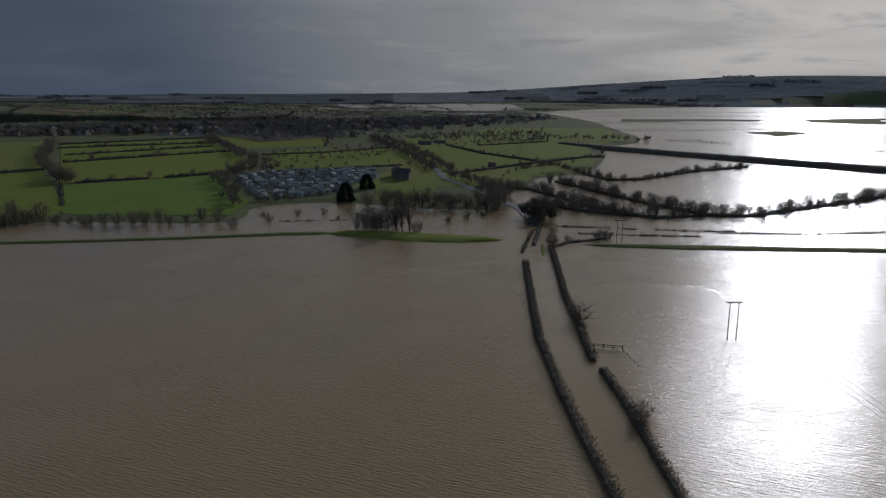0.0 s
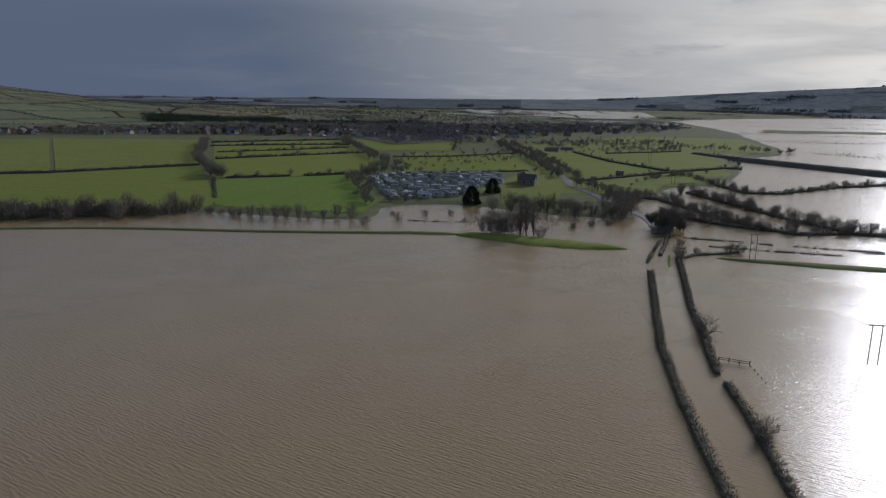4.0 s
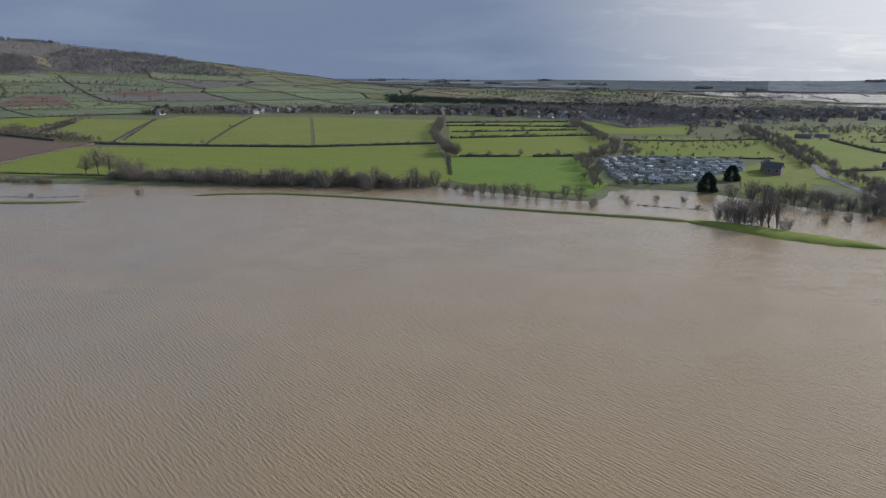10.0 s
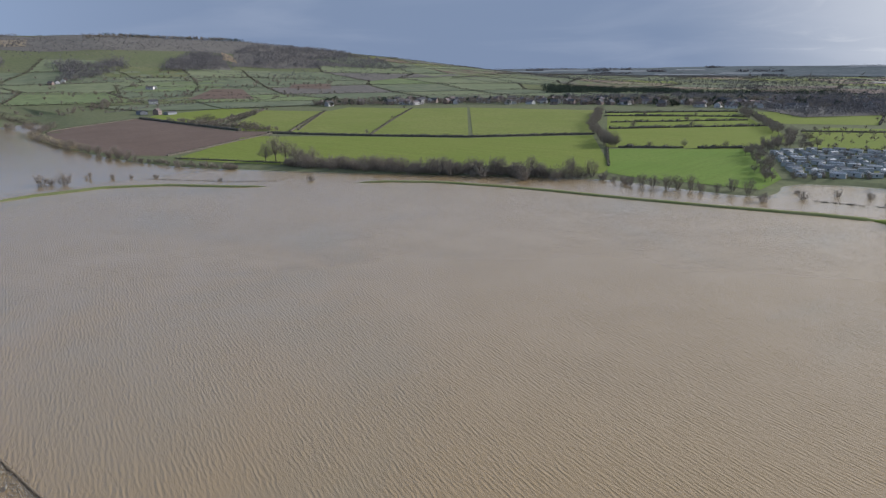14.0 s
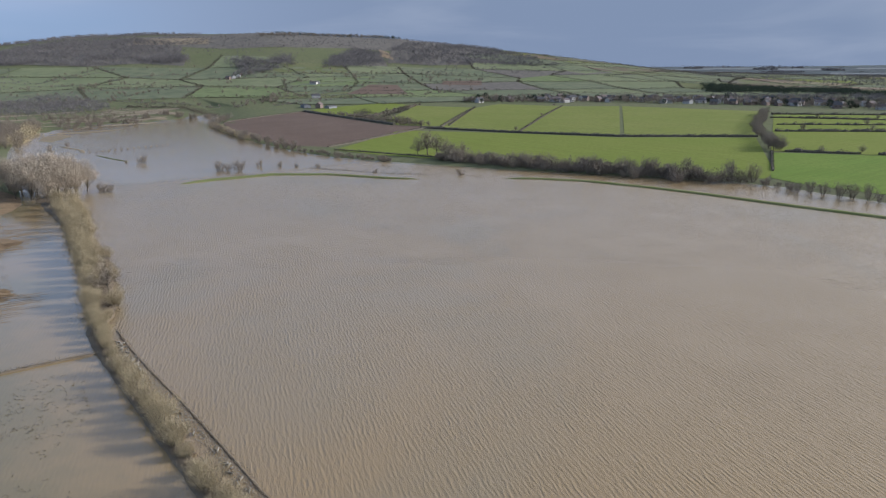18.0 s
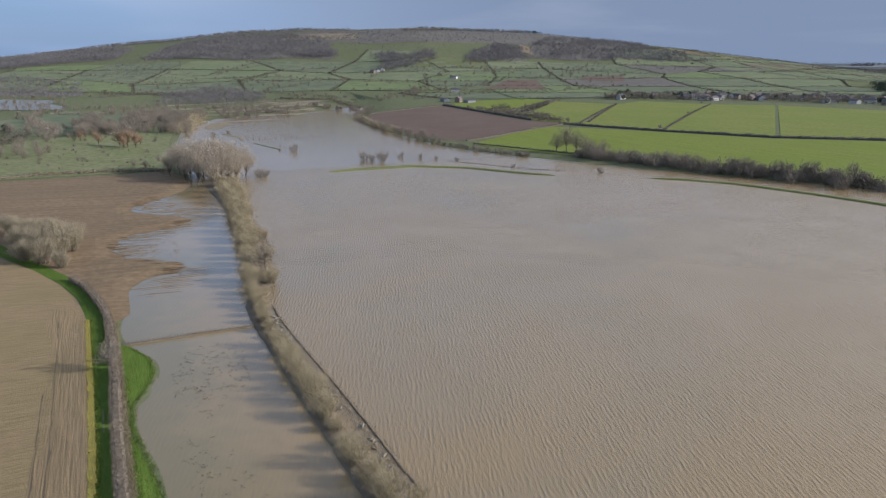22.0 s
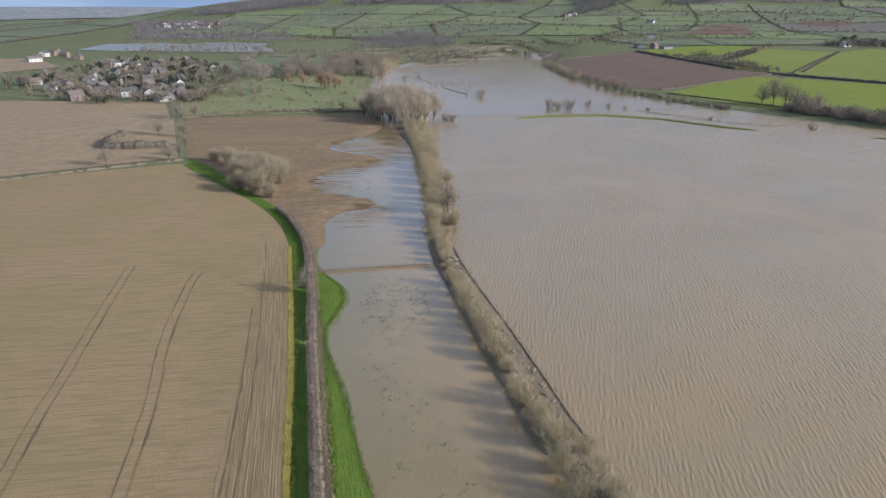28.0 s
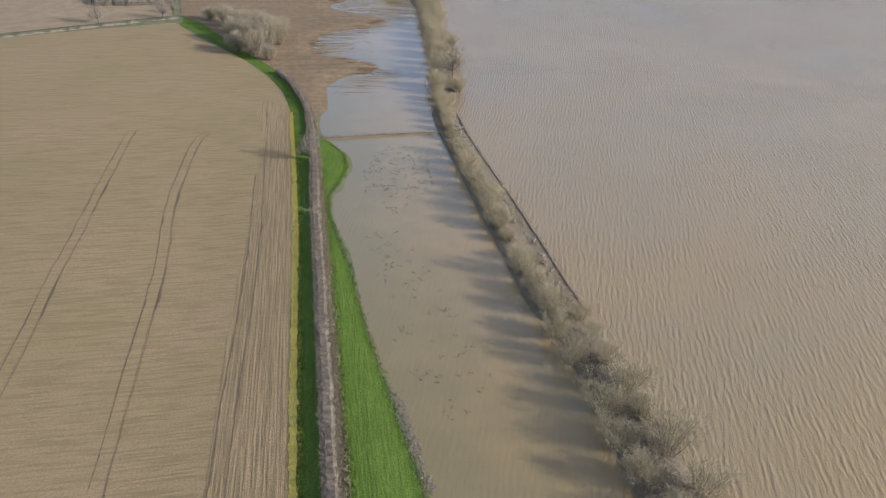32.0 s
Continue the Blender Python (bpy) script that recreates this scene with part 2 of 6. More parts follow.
M["mud"] = material("wet_mud", (0.125, 0.090, 0.056), (0.165, 0.122, 0.076), 0.4, rough=0.8, c=(0.19, 0.15, 0.10), fine=3.0, spec=0.2)
M["twig"] = material("bare_twigs", (0.215, 0.178, 0.136), (0.25, 0.205, 0.156), 0.05, bump=0, fine=0.5, island=0.14, rnd=0.3)
M["willow"] = material("willow_twigs", (0.375, 0.305, 0.185), (0.305, 0.248, 0.15), 0.05, bump=0, fine=0.5, island=0.2, rnd=0.3)
M["clumptwig"] = material("grey_brown_twigs", (0.33, 0.272, 0.18), (0.275, 0.228, 0.152), 0.05, bump=0, fine=0.5, island=0.16, rnd=0.3)
M["pinktwig"] = material("pinkish_twigs", (0.365, 0.3, 0.222), (0.4, 0.33, 0.245), 0.05, bump=0, fine=0.5, island=0.18, rnd=0.3)
M["hillwood"] = material("winter_woodland", (0.165, 0.15, 0.142), (0.2, 0.182, 0.168), 0.01, bump=0, fine=0.1, island=0.12)
M["orangetwig"] = material("orange_willow_twigs", (0.3, 0.2, 0.125), (0.34, 0.235, 0.145), 0.05, bump=0, fine=0.5, island=0.2)
# third hill green, with haze greyed into its colour as well
M["hillgrass"] = material("hazed_hill_pasture", (0.15, 0.166, 0.098), (0.184, 0.19, 0.114), 0.006, c=(0.124, 0.138, 0.084), fine=0.04, spec=0.03)
M["hedge"] = material("hawthorn_twigs", (0.105, 0.09, 0.065), (0.145, 0.122, 0.088), 0.1, bump=0, fine=0.7, island=0.2)
M["palehedge"] = material("flailed_twigs", (0.15, 0.118, 0.085), (0.195, 0.155, 0.11), 0.2, bump=0, fine=0.9, island=0.4)
M["ivy"] = material("ivy_and_twigs", (0.085, 0.075, 0.05), (0.12, 0.10, 0.068), 0.2, bump=0, fine=0.7, island=0.4)
M["ever"] = material("evergreen_leaves", (0.03, 0.044, 0.026), (0.045, 0.06, 0.034), 0.2, bump=0, fine=0.7, island=0.3)
M["bark"] = material("bark", (0.12, 0.10, 0.075), (0.16, 0.135, 0.10), 0.8, fine=5.0)
M["tarmac"] = material("wet_tarmac", (0.06, 0.06, 0.062), (0.09, 0.088, 0.085), 0.2, rough=0.5, fine=4.0, spec=0.5)
M["brick"] = material("red_brick", (0.165, 0.11, 0.09), (0.20, 0.135, 0.11), 0.5, fine=4.0, rnd=0.5, c=(0.22, 0.18, 0.15))
M["render"] = material("pale_render", (0.50, 0.48, 0.44), (0.43, 0.41, 0.38), 0.5, fine=3.0, c=(0.48, 0.45, 0.41))
M["tile"] = material("clay_roof_tiles", (0.15, 0.095, 0.075), (0.20, 0.125, 0.095), 0.6, fine=3.0, rnd=0.6, c=(0.13, 0.125, 0.13))
M["slate"] = material("slate_roof", (0.105, 0.1, 0.1), (0.145, 0.138, 0.135), 0.6, fine=3.0, rough=0.9, spec=0.1)
M["caravan"] = material("caravan_panel", (0.4, 0.4, 0.375), (0.32, 0.325, 0.31), 0.6, rough=0.5, fine=2.0, rnd=0.6, c=(0.36, 0.38, 0.36))
M["caravan_roof"] = material("caravan_roof_sheet", (0.66, 0.655, 0.63), (0.5, 0.5, 0.48), 0.5, rough=0.8, fine=2.0, rnd=1.0, c=(0.13, 0.13, 0.125))
M["pane"] = material("window_glass", (0.03, 0.035, 0.04), (0.05, 0.055, 0.06), 0.5, rough=0.1, bump=0, spec=0.6)
M["wood"] = material("weathered_timber", (0.15, 0.12, 0.09), (0.21, 0.17, 0.13), 1.0, fine=6.0)
M["debris"] = material("flood_debris", (0.27, 0.235, 0.18), (0.22, 0.19, 0.14), 0.8, fine=4.0, island=0.4)
M["yellow"] = material("yellowed_grass", (0.42, 0.315, 0.060), (0.34, 0.265, 0.070), 0.6, fine=5.0, c=(0.21, 0.19, 0.05))
M["deadgrass"] = material("dead_grass", (0.30, 0.245, 0.16), (0.24, 0.20, 0.12), 0.5, fine=3.0, c=(0.17, 0.14, 0.08))
M["soil"] = material("wheel_rut_soil", (0.150, 0.108, 0.066), (0.205, 0.150, 0.092), 0.5, fine=4.0)
M["water"] = water_material("flood_water", (0.284, 0.194, 0.093), (0.205, 0.158, 0.078))
M["steel"] = material("grey_steel", (0.20, 0.205, 0.21), (0.25, 0.255, 0.26), 0.5, rough=0.6, fine=3.0, spec=0.3)


# ---- mesh helpers ----
def mesh_object(name, verts, faces, mat, parent=None, label="", smooth=False):
    me = bpy.data.meshes.new(name)
    me.from_pydata([tuple(v) for v in verts], [], faces)
    me.materials.append(M[mat])
    if smooth:
        me.polygons.foreach_set("use_smooth", [True] * len(me.polygons))
    me.update()
    ob = new(name, me)
    if parent:
        ob.parent = parent
    if label:
        ob["label"] = label
    return ob


class Shape:
    """Gathers vertices and faces of one mesh."""

    def __init__(self):
        self.v, self.f = [], []

    def face(self, *pts):
        n = len(self.v)
        self.v += [tuple(p) for p in pts]
        self.f.append(tuple(range(n, n + len(pts))))

    def box(self, x0, x1, y0, y1, z0, z1):
        n = len(self.v)
        self.v += [(x, y, z) for z in (z0, z1) for x, y in ((x0, y0), (x1, y0), (x1, y1), (x0, y1))]
        self.f += [tuple(n + i for i in q) for q in ((3, 2, 1, 0), (4, 5, 6, 7), (0, 1, 5, 4), (1, 2, 6, 5), (2, 3, 7, 6), (3, 0, 4, 7))]

    def tube(self, pts, radii, sides=5):
        n0 = len(self.v)
        for p, r in zip(pts, radii):
            for k in range(sides):
                a = 2 * math.pi * k / sides
                self.v.append((p[0] + r * math.cos(a), p[1] + r * math.sin(a), p[2]))
        for i in range(len(pts) - 1):
            for k in range(sides):
                a, b = n0 + i * sides + k, n0 + i * sides + (k + 1) % sides
                self.f.append((a, b, b + sides, a + sides))
        self.f.append(tuple(n0 + (len(pts) - 1) * sides + k for k in range(sides)))

    def slivers(self, p, d, length, width, rng):
        """Thin pointed blades: one from each point of p along d."""
        d = d / (np.linalg.norm(d, axis=1)[:, None] + 1e-9)
        s = np.cross(d, rng.normal(size=d.shape))
        s = s / (np.linalg.norm(s, axis=1)[:, None] + 1e-9) * np.reshape(width, (-1, 1))
        n = len(self.v)
        self.v += np.stack([p - s, p + s, p + d * np.reshape(length, (-1, 1))], 1).reshape(-1, 3).tolist()
        self.f += (n + np.arange(3 * len(p)).reshape(-1, 3)).tolist()

    def put(self, name, mat, parent=None, label="", smooth=False):
        return mesh_object(name, self.v, self.f, mat, parent, label, smooth)


def seeded(n):
    return np.random.default_rng(n)


def inside(poly, x, y):
    """Which of the points lie in the polygon."""
    p = np.asarray(poly, float)
    x, y = np.asarray(x, float), np.asarray(y, float)
    n = np.roll(p, -1, 0)
    if x.size < 3000:
        dy = np.where(n[:, 1] == p[:, 1], 1e-9, n[:, 1] - p[:, 1])
        cross = (p[:, 1] > y[..., None]) != (n[:, 1] > y[..., None])
        return ((cross & (x[..., None] < (n[:, 0] - p[:, 0]) * (y[..., None] - p[:, 1]) / dy + p[:, 0])).sum(-1) % 2).astype(bool)
    hit = np.zeros(x.shape, bool)
    for (x0, y0), (x1, y1) in zip(p, n):
        if y0 != y1:
            hit ^= ((y0 > y) != (y1 > y)) & (x < (x1 - x0) * (y - y0) / (y1 - y0) + x0)
    return hit


def edge_distance(poly, x, y):
    p = np.asarray(poly, float)
    x, y = np.asarray(x, float), np.asarray(y, float)
    if x.size < 3000:
        d = np.roll(p, -1, 0) - p
        ux, uy = x[..., None] - p[:, 0], y[..., None] - p[:, 1]
        s = np.clip((ux * d[:, 0] + uy * d[:, 1]) / (d * d).sum(1), 0, 1)
        return np.sqrt(((ux - s * d[:, 0]) ** 2 + (uy - s * d[:, 1]) ** 2).min(-1))
    best = np.full(np.shape(x), 1e12)
    for a, b in zip(p, np.roll(p, -1, 0)):
        d = b - a
        s = np.clip(((x - a[0]) * d[0] + (y - a[1]) * d[1]) / (d @ d), 0, 1)
        best = np.minimum(best, (x - a[0] - s * d[0]) ** 2 + (y - a[1] - s * d[1]) ** 2)
    return np.sqrt(best)


# ---- terrain ----
NORTH_LAND = [(-1100, 330), (-879, 300), (-767, 236), (-637, 214), (-487, 204), (-421, 216), (-374, 237), (-330, 258), (-292, 280), (-244, 306),
              (-191, 336), (-150, 330), (-112, 328), (-98, 336), (-106, 378), (-81, 392), (-55, 393), (-40, 384), (-6, 369), (30, 364), (38, 385),
              (30, 420), (22, 442), (60, 470), (70, 515), (114, 535), (160, 686), (172, 790), (271, 916), (300, 1253), (340, 1600), (340, 2040), (300, 2500),
              (800, 3100), (1300, 3427), (2600, 3400), (6500, 3000), (6500, 6500), (-6500, 6500), (-6500, 400)]
SOUTH_LAND = [(-6500, 1500), (-1300, 500), (-905, 255), (-863, 150), (-817, 96), (-768, 54), (-577, 24), (-419, 16), (-385, 14), (-352, 6), (-326, -18),
              (-312, -20), (-300, -6), (-286, 4), (-276, -8), (-268, -26), (-240, -28), (-230, -18), (-221, -5), (-214, -16), (-206, -24), (-184, -25), (-170, -27), (-160, -25.5), (-150, -20.4), (-142, -20),
              (-134, -22), (-128, -24.8), (-121, -25.2), (-111, -23.8), (-101, -22.8), (-86.6, -22.1), (-74.6, -20.8), (-64.7, -19.7), (-53, -18.2), (-20, -16), (60, -30), (300, -90), (6500, -900),
              (6500, -6500), (-6500, -6500)]


def rounded(points, times=2):
    """The outline with its corners cut round."""
    p = np.asarray(points, float)
    for _ in range(times):
        n = np.roll(p, -1, 0)
        p = np.stack([p * 0.75 + n * 0.25, p * 0.25 + n * 0.75], 1).reshape(-1, 2)
    return p


NORTH_LAND, SOUTH_LAND = rounded(NORTH_LAND, 1), rounded(SOUTH_LAND, 2)
RIDGE_A, RIDGE_B = np.array((-3007.0, -1094.0)), np.array((-1663.0, 2375.0))
RIDGE_S = [-900, 0, 500, 719, 812, 907, 1184, 1462, 1649, 1835, 2021, 2171, 2322, 2588, 2781, 2977, 3175, 3375, 3600, 4200, 5200]
RIDGE_Z = [8, 16, 20, 26, 41, 67, 95, 122, 147, 158, 157, 162, 155, 149, 130, 105, 81, 55, 36, 20, 5]


def upland(x, y):
    """Height of dry ground above the flood."""
    u = np.maximum((y - 360 - 0.2 * x) / 1.02, 0)
    west = 1 / (1 + np.exp(np.clip((x + 150) / 90.0, -50, 50)))
    z = 0.7 + 9 * (1 - np.exp(-u / 260.0)) * (0.12 + 0.88 * west)
    z = z + 6 * (1 - np.exp(-np.maximum(-(y + 40) - 0.1 * (x + 160), 0) / 160.0)) * (y < 200)
    axis = (RIDGE_B - RIDGE_A) / np.linalg.norm(RIDGE_B - RIDGE_A)
    s = (x - RIDGE_A[0]) * axis[0] + (y - RIDGE_A[1]) * axis[1]
    v = (x - RIDGE_A[0]) * axis[1] - (y - RIDGE_A[1]) * axis[0]
    lump = 60 * np.sin(s / 310.0) + 40 * np.sin(s / 137.0 + 1)
    side = np.clip(np.abs(v + lump * (v > 0) * 0.6) / np.where(v > 0, 1450.0, 1800.0), 0, 1)
    z = z + np.interp(s, RIDGE_S, RIDGE_Z) * (0.5 + 0.5 * np.cos(np.pi * side)) ** 1.25
    r = np.hypot(x, y)
    rim = np.clip((r - 3500) / 1200.0, 0, 1)
    rim = rim * rim * (3 - 2 * rim)
    bulge = np.exp(-((x - 2100) / 1500.0) ** 2 - ((y - 4300) / 1100.0) ** 2)
    near_hill = 22 * np.exp(-((x - 300) / 700.0) ** 2 - ((y - 3300) / 420.0) ** 2)
    return z + rim * (50 + 122 * bulge + 6 * np.sin(x / 420.0) + 5 * np.sin(y / 300.0 + x / 700.0)) + near_hill


def ground_height(x, y):
    x, y = np.asarray(x, float), np.asarray(y, float)
    d = np.maximum(*(np.where(inside(p, x, y), 1, -1) * edge_distance(p, x, y) for p in (NORTH_LAND, SOUTH_LAND)))
    land, d = d > 0, np.abs(d)
    up_z = np.minimum(upland(x, y), 0.02 + 0.14 * d + 2.0 * np.maximum(d - 40, 0))
    shoal = 1.15 * np.exp(-((x + 285) / 60.0) ** 2 - ((y - 52) / 16.0) ** 2)
    return np.where(land, up_z, -np.maximum(np.minimum(0.055 * d + 0.02, 1.6) - shoal, 0.12 * np.minimum(d, 1)))


def ticks(lo, hi, step, out, grow=1.09):
    """Even steps from lo to hi, then ever wider ones out to both ends."""
    inner = list(np.arange(lo, hi + step, step))
    s, a = step, inner[-1]
    while a < out:
        s = min(s * grow, 75)
        a += s
        inner.append(a)
    s, a = step, inner[0]
    while a > -out:
        s = min(s * grow, 75)
        a -= s
        inner.insert(0, a)
    return np.array(inner)


def sheet(name, xs, ys, height, mat):
    gx, gy = np.meshgrid(xs, ys)
    z = height(gx.ravel(), gy.ravel())
    nx, ny = len(xs), len(ys)
    verts = np.c_[gx.ravel(), gy.ravel(), z]
    i = (np.arange(ny - 1)[:, None] * nx + np.arange(nx - 1)).ravel()
    ob = mesh_object(name, verts.tolist(), np.c_[i, i + 1, i + nx + 1, i + nx].tolist(), mat, smooth=True)
    return ob, z


ground, _ = sheet("ground", ticks(-400, 60, 2.5, 5200), ticks(-60, 440, 3.0, 5200), ground_height, "ground")
tagged(ground, "low-lying meadow ground rising to a long wooded hill", "ground", kind="structure")
wx, wy = ticks(-420, 100, 4.0, 4200, 1.12), ticks(-60, 420, 4.0, 4200, 1.12)
water, _ = sheet("water", wx, wy, lambda x, y: np.zeros(len(x)), "water")
gx, gy = np.meshgrid(wx, wy)
SHELTERED = ([(-292, 243), (-257, 272), (-193, 286), (-110, 296), (-48, 306), (24, 290), (34, 330), (60, 480), (-60, 420), (-110, 400), (-110, 345), (-200, 345), (-320, 285)],
             [(-385, 14), (-300, 20), (-216, 12), (-174, 4), (-80, 3), (-40, 4), (-40, -30), (-250, -40), (-400, -30)], [(27, 90), (25, 134), (25, 165), (31, 246), (42, 258), (37, 203), (35, 150), (37, 90)],
             [(-900, 260), (-700, 240), (-480, 215), (-400, 210), (-400, 60), (-560, 40), (-860, 110)])
flat = np.zeros(gx.size)
for ring, calm in zip(SHELTERED, (0.35, 1.0, 0.8, 0.9)):
    d = edge_distance(ring, gx.ravel(), gy.ravel())
    flat = np.maximum(flat, calm * np.where(inside(ring, gx.ravel(), gy.ravel()), np.clip(0.5 + d / 12, 0, 1), np.clip(0.5 - d / 12, 0, 1)))
INLET = SHELTERED[1]
ankle = np.where(inside(INLET, gx.ravel(), gy.ravel()), np.clip(edge_distance(INLET, gx.ravel(), gy.ravel()) / 8, 0, 1), 0)
depth = water.data.attributes.new("depth", "FLOAT", "POINT")
depth.data.foreach_set("value", (np.clip(-ground_height(gx.ravel(), gy.ravel()), 0, 5) * (1 - 0.55 * ankle)).astype(np.float32))
lee = water.data.attributes.new("lee", "FLOAT", "POINT")
lee.data.foreach_set("value", flat.astype(np.float32))
tagged(water, "brown silty flood water ruffled by the wind", "water", kind="structure")


def land_z(x, y):
    return float(ground_height(np.array([x]), np.array([y]))[0])


def field(points, mat, label, step=18.0, lift=0.22, name="field", flat=None, category="field", wet=False):
    """A patch of ground cover laid over the ground, cut to its outline."""
    bm = bmesh.new()
    bm.faces.new([bm.verts.new((x, y, 0)) for x, y in points])
    xs, ys = [p[0] for p in points], [p[1] for p in points]
    for axis, lo, hi in ((0, min(xs), max(xs)), (1, min(ys), max(ys))):
        for c in np.arange(lo + step, hi, step):
            co, no = [0, 0, 0], [0, 0, 0]
            co[axis], no[axis] = c, 1
            bmesh.ops.bisect_plane(bm, geom=bm.verts[:] + bm.edges[:] + bm.faces[:], plane_co=co, plane_no=no)
    bmesh.ops.triangulate(bm, faces=bm.faces[:])
    vs = bm.verts[:]
    z = ground_height([v.co.x for v in vs], [v.co.y for v in vs]) if flat is None else [flat] * len(vs)
    if wet:
        z = np.maximum(z, 0)
    for v, h in zip(vs, z):
        v.co.z = h + lift
    bmesh.ops.recalc_face_normals(bm, faces=bm.faces[:])
    if sum(f.normal.z for f in bm.faces) < 0:
        bmesh.ops.reverse_faces(bm, faces=bm.faces[:])
    me = bpy.data.meshes.new(name)
    bm.to_mesh(me)
    bm.free()
    me.materials.append(M[mat])
    return tagged(new(name, me), label, category, kind="structure")


def along(path, step):
    """Points every step metres along a polyline, with the direction there."""
    p = np.asarray(path, float)
    seg = np.linalg.norm(np.diff(p, axis=0), axis=1)
    at = np.r_[0, np.cumsum(seg)]
    s = np.linspace(0, at[-1], max(2, int(at[-1] / step) + 1))
    q = np.c_[np.interp(s, at, p[:, 0]), np.interp(s, at, p[:, 1])]
    d = np.gradient(q, axis=0)
    return q, d / (np.linalg.norm(d, axis=1)[:, None] + 1e-9), s


def bank(name, path, width, height, mat, label, base=-0.4, step=3.0, seed=0, top=0.4, category="bank", wob=0.25):
    """An earth bank swept along a line, with a rounded, uneven crest; width is a number or a list along the path."""
    rng = seeded(seed)
    q, d, s = along(path, step)
    w = np.interp(np.linspace(0, 1, len(q)), np.linspace(0, 1, np.size(width)), np.atleast_1d(width)) / 2
    sh = Shape()
    cols = [(-1.0, 0.0), (-0.78, 0.55), (-top, 0.95), (0.0, 1.0), (top, 0.95), (0.78, 0.55), (1.0, 0.0)]
    for i, (p, t) in enumerate(zip(q, d)):
        n = np.array((-t[1], t[0]))
        taper = min(1.0, (i + 0.3) / 2.5, (len(q) - 1 - i + 0.3) / 2.5)
        for a, h in cols:
            e = p + n * a * w[i] * (0.35 + 0.65 * taper) * (1 + wob * (rng.random() - 0.5))
            sh.v.append((e[0], e[1], base + (height * taper - base) * h * (1 + 0.12 * (rng.random() - 0.5)) if h else base))
    k = len(cols)
    for i in range(len(q) - 1):
        for j in range(k - 1):
            a = i * k + j
            sh.f.append((a, a + 1, a + k + 1, a + k)[::-1])
    return tagged(sh.put(name, mat, smooth=True), label, category, kind="structure")


def hedge(path, width, height, mat="hedge", label="dark leafless hawthorn hedge beside a field", per_m=9, step=1.6, seed=0, tw=0.07, tl=0.7,
          on=None, gappy=0.0, core=0.8):
    """A hedge: an uneven core and a fuzz of twigs on it."""
    rng = seeded(seed + int(abs(path[0][0]) * 7 + abs(path[0][1])))
    q, d, s = along(path, step)
    base = ground_height(q[:, 0], q[:, 1]) if on is None else np.full(len(q), on)
    base = np.maximum(base, -0.5)
    sh = Shape()
    ring = [(-0.5, 0.0), (-0.52, 0.55), (-0.28, 0.95), (0.28, 0.95), (0.52, 0.55), (0.5, 0.0)]
    size = 1 + 0.35 * (rng.random(len(q)) - 0.5)
    if gappy:
        size = np.where(rng.random(len(q)) < gappy, 0.25, size)
    for p, t, z, k in zip(q, d, base, size):
        n = np.array((-t[1], t[0]))
        for a, h in ring:
            e = p + n * a * width * core * k * (1 + 0.3 * (rng.random() - 0.5))
            sh.v.append((e[0], e[1], z - 0.1 + h * height * core * k * (1 + 0.2 * (rng.random() - 0.5))))
    m = len(ring)
    for i in range(len(q) - 1):
        for j in range(m - 1):
            a = i * m + j
            sh.f.append((a, a + m, a + m + 1, a + 1))
    sh.f += [tuple(range(m)), tuple(range((len(q) - 1) * m, len(q) * m))[::-1]]
    root = sh.put("hedge", mat)
    sh = Shape()
    total = int(s[-1] * per_m)
    i = rng.random(total) * (len(q) - 1)
    k = i.astype(int)
    w = (i - k)[:, None]
    p = q[k] * (1 - w) + q[np.minimum(k + 1, len(q) - 1)] * w
    n = np.c_[-d[k][:, 1], d[k][:, 0]]
    a = rng.uniform(-1, 1, total)[:, None]
    e = p + n * a * width * 0.5 * size[k][:, None]
    z = base[k] + rng.uniform(0.1, 0.95, total) * height * size[k]
    sh.slivers(np.c_[e, z], np.c_[n * a + rng.normal(size=(total, 2)) * 0.4, np.full(total, 0.8)], tl * rng.uniform(0.6, 1.5, total), tw, rng)
    tagged(sh.put("twig_mass", mat, root), kind="stuff")
    return tagged(root, label, "hedge", "hedgerows")


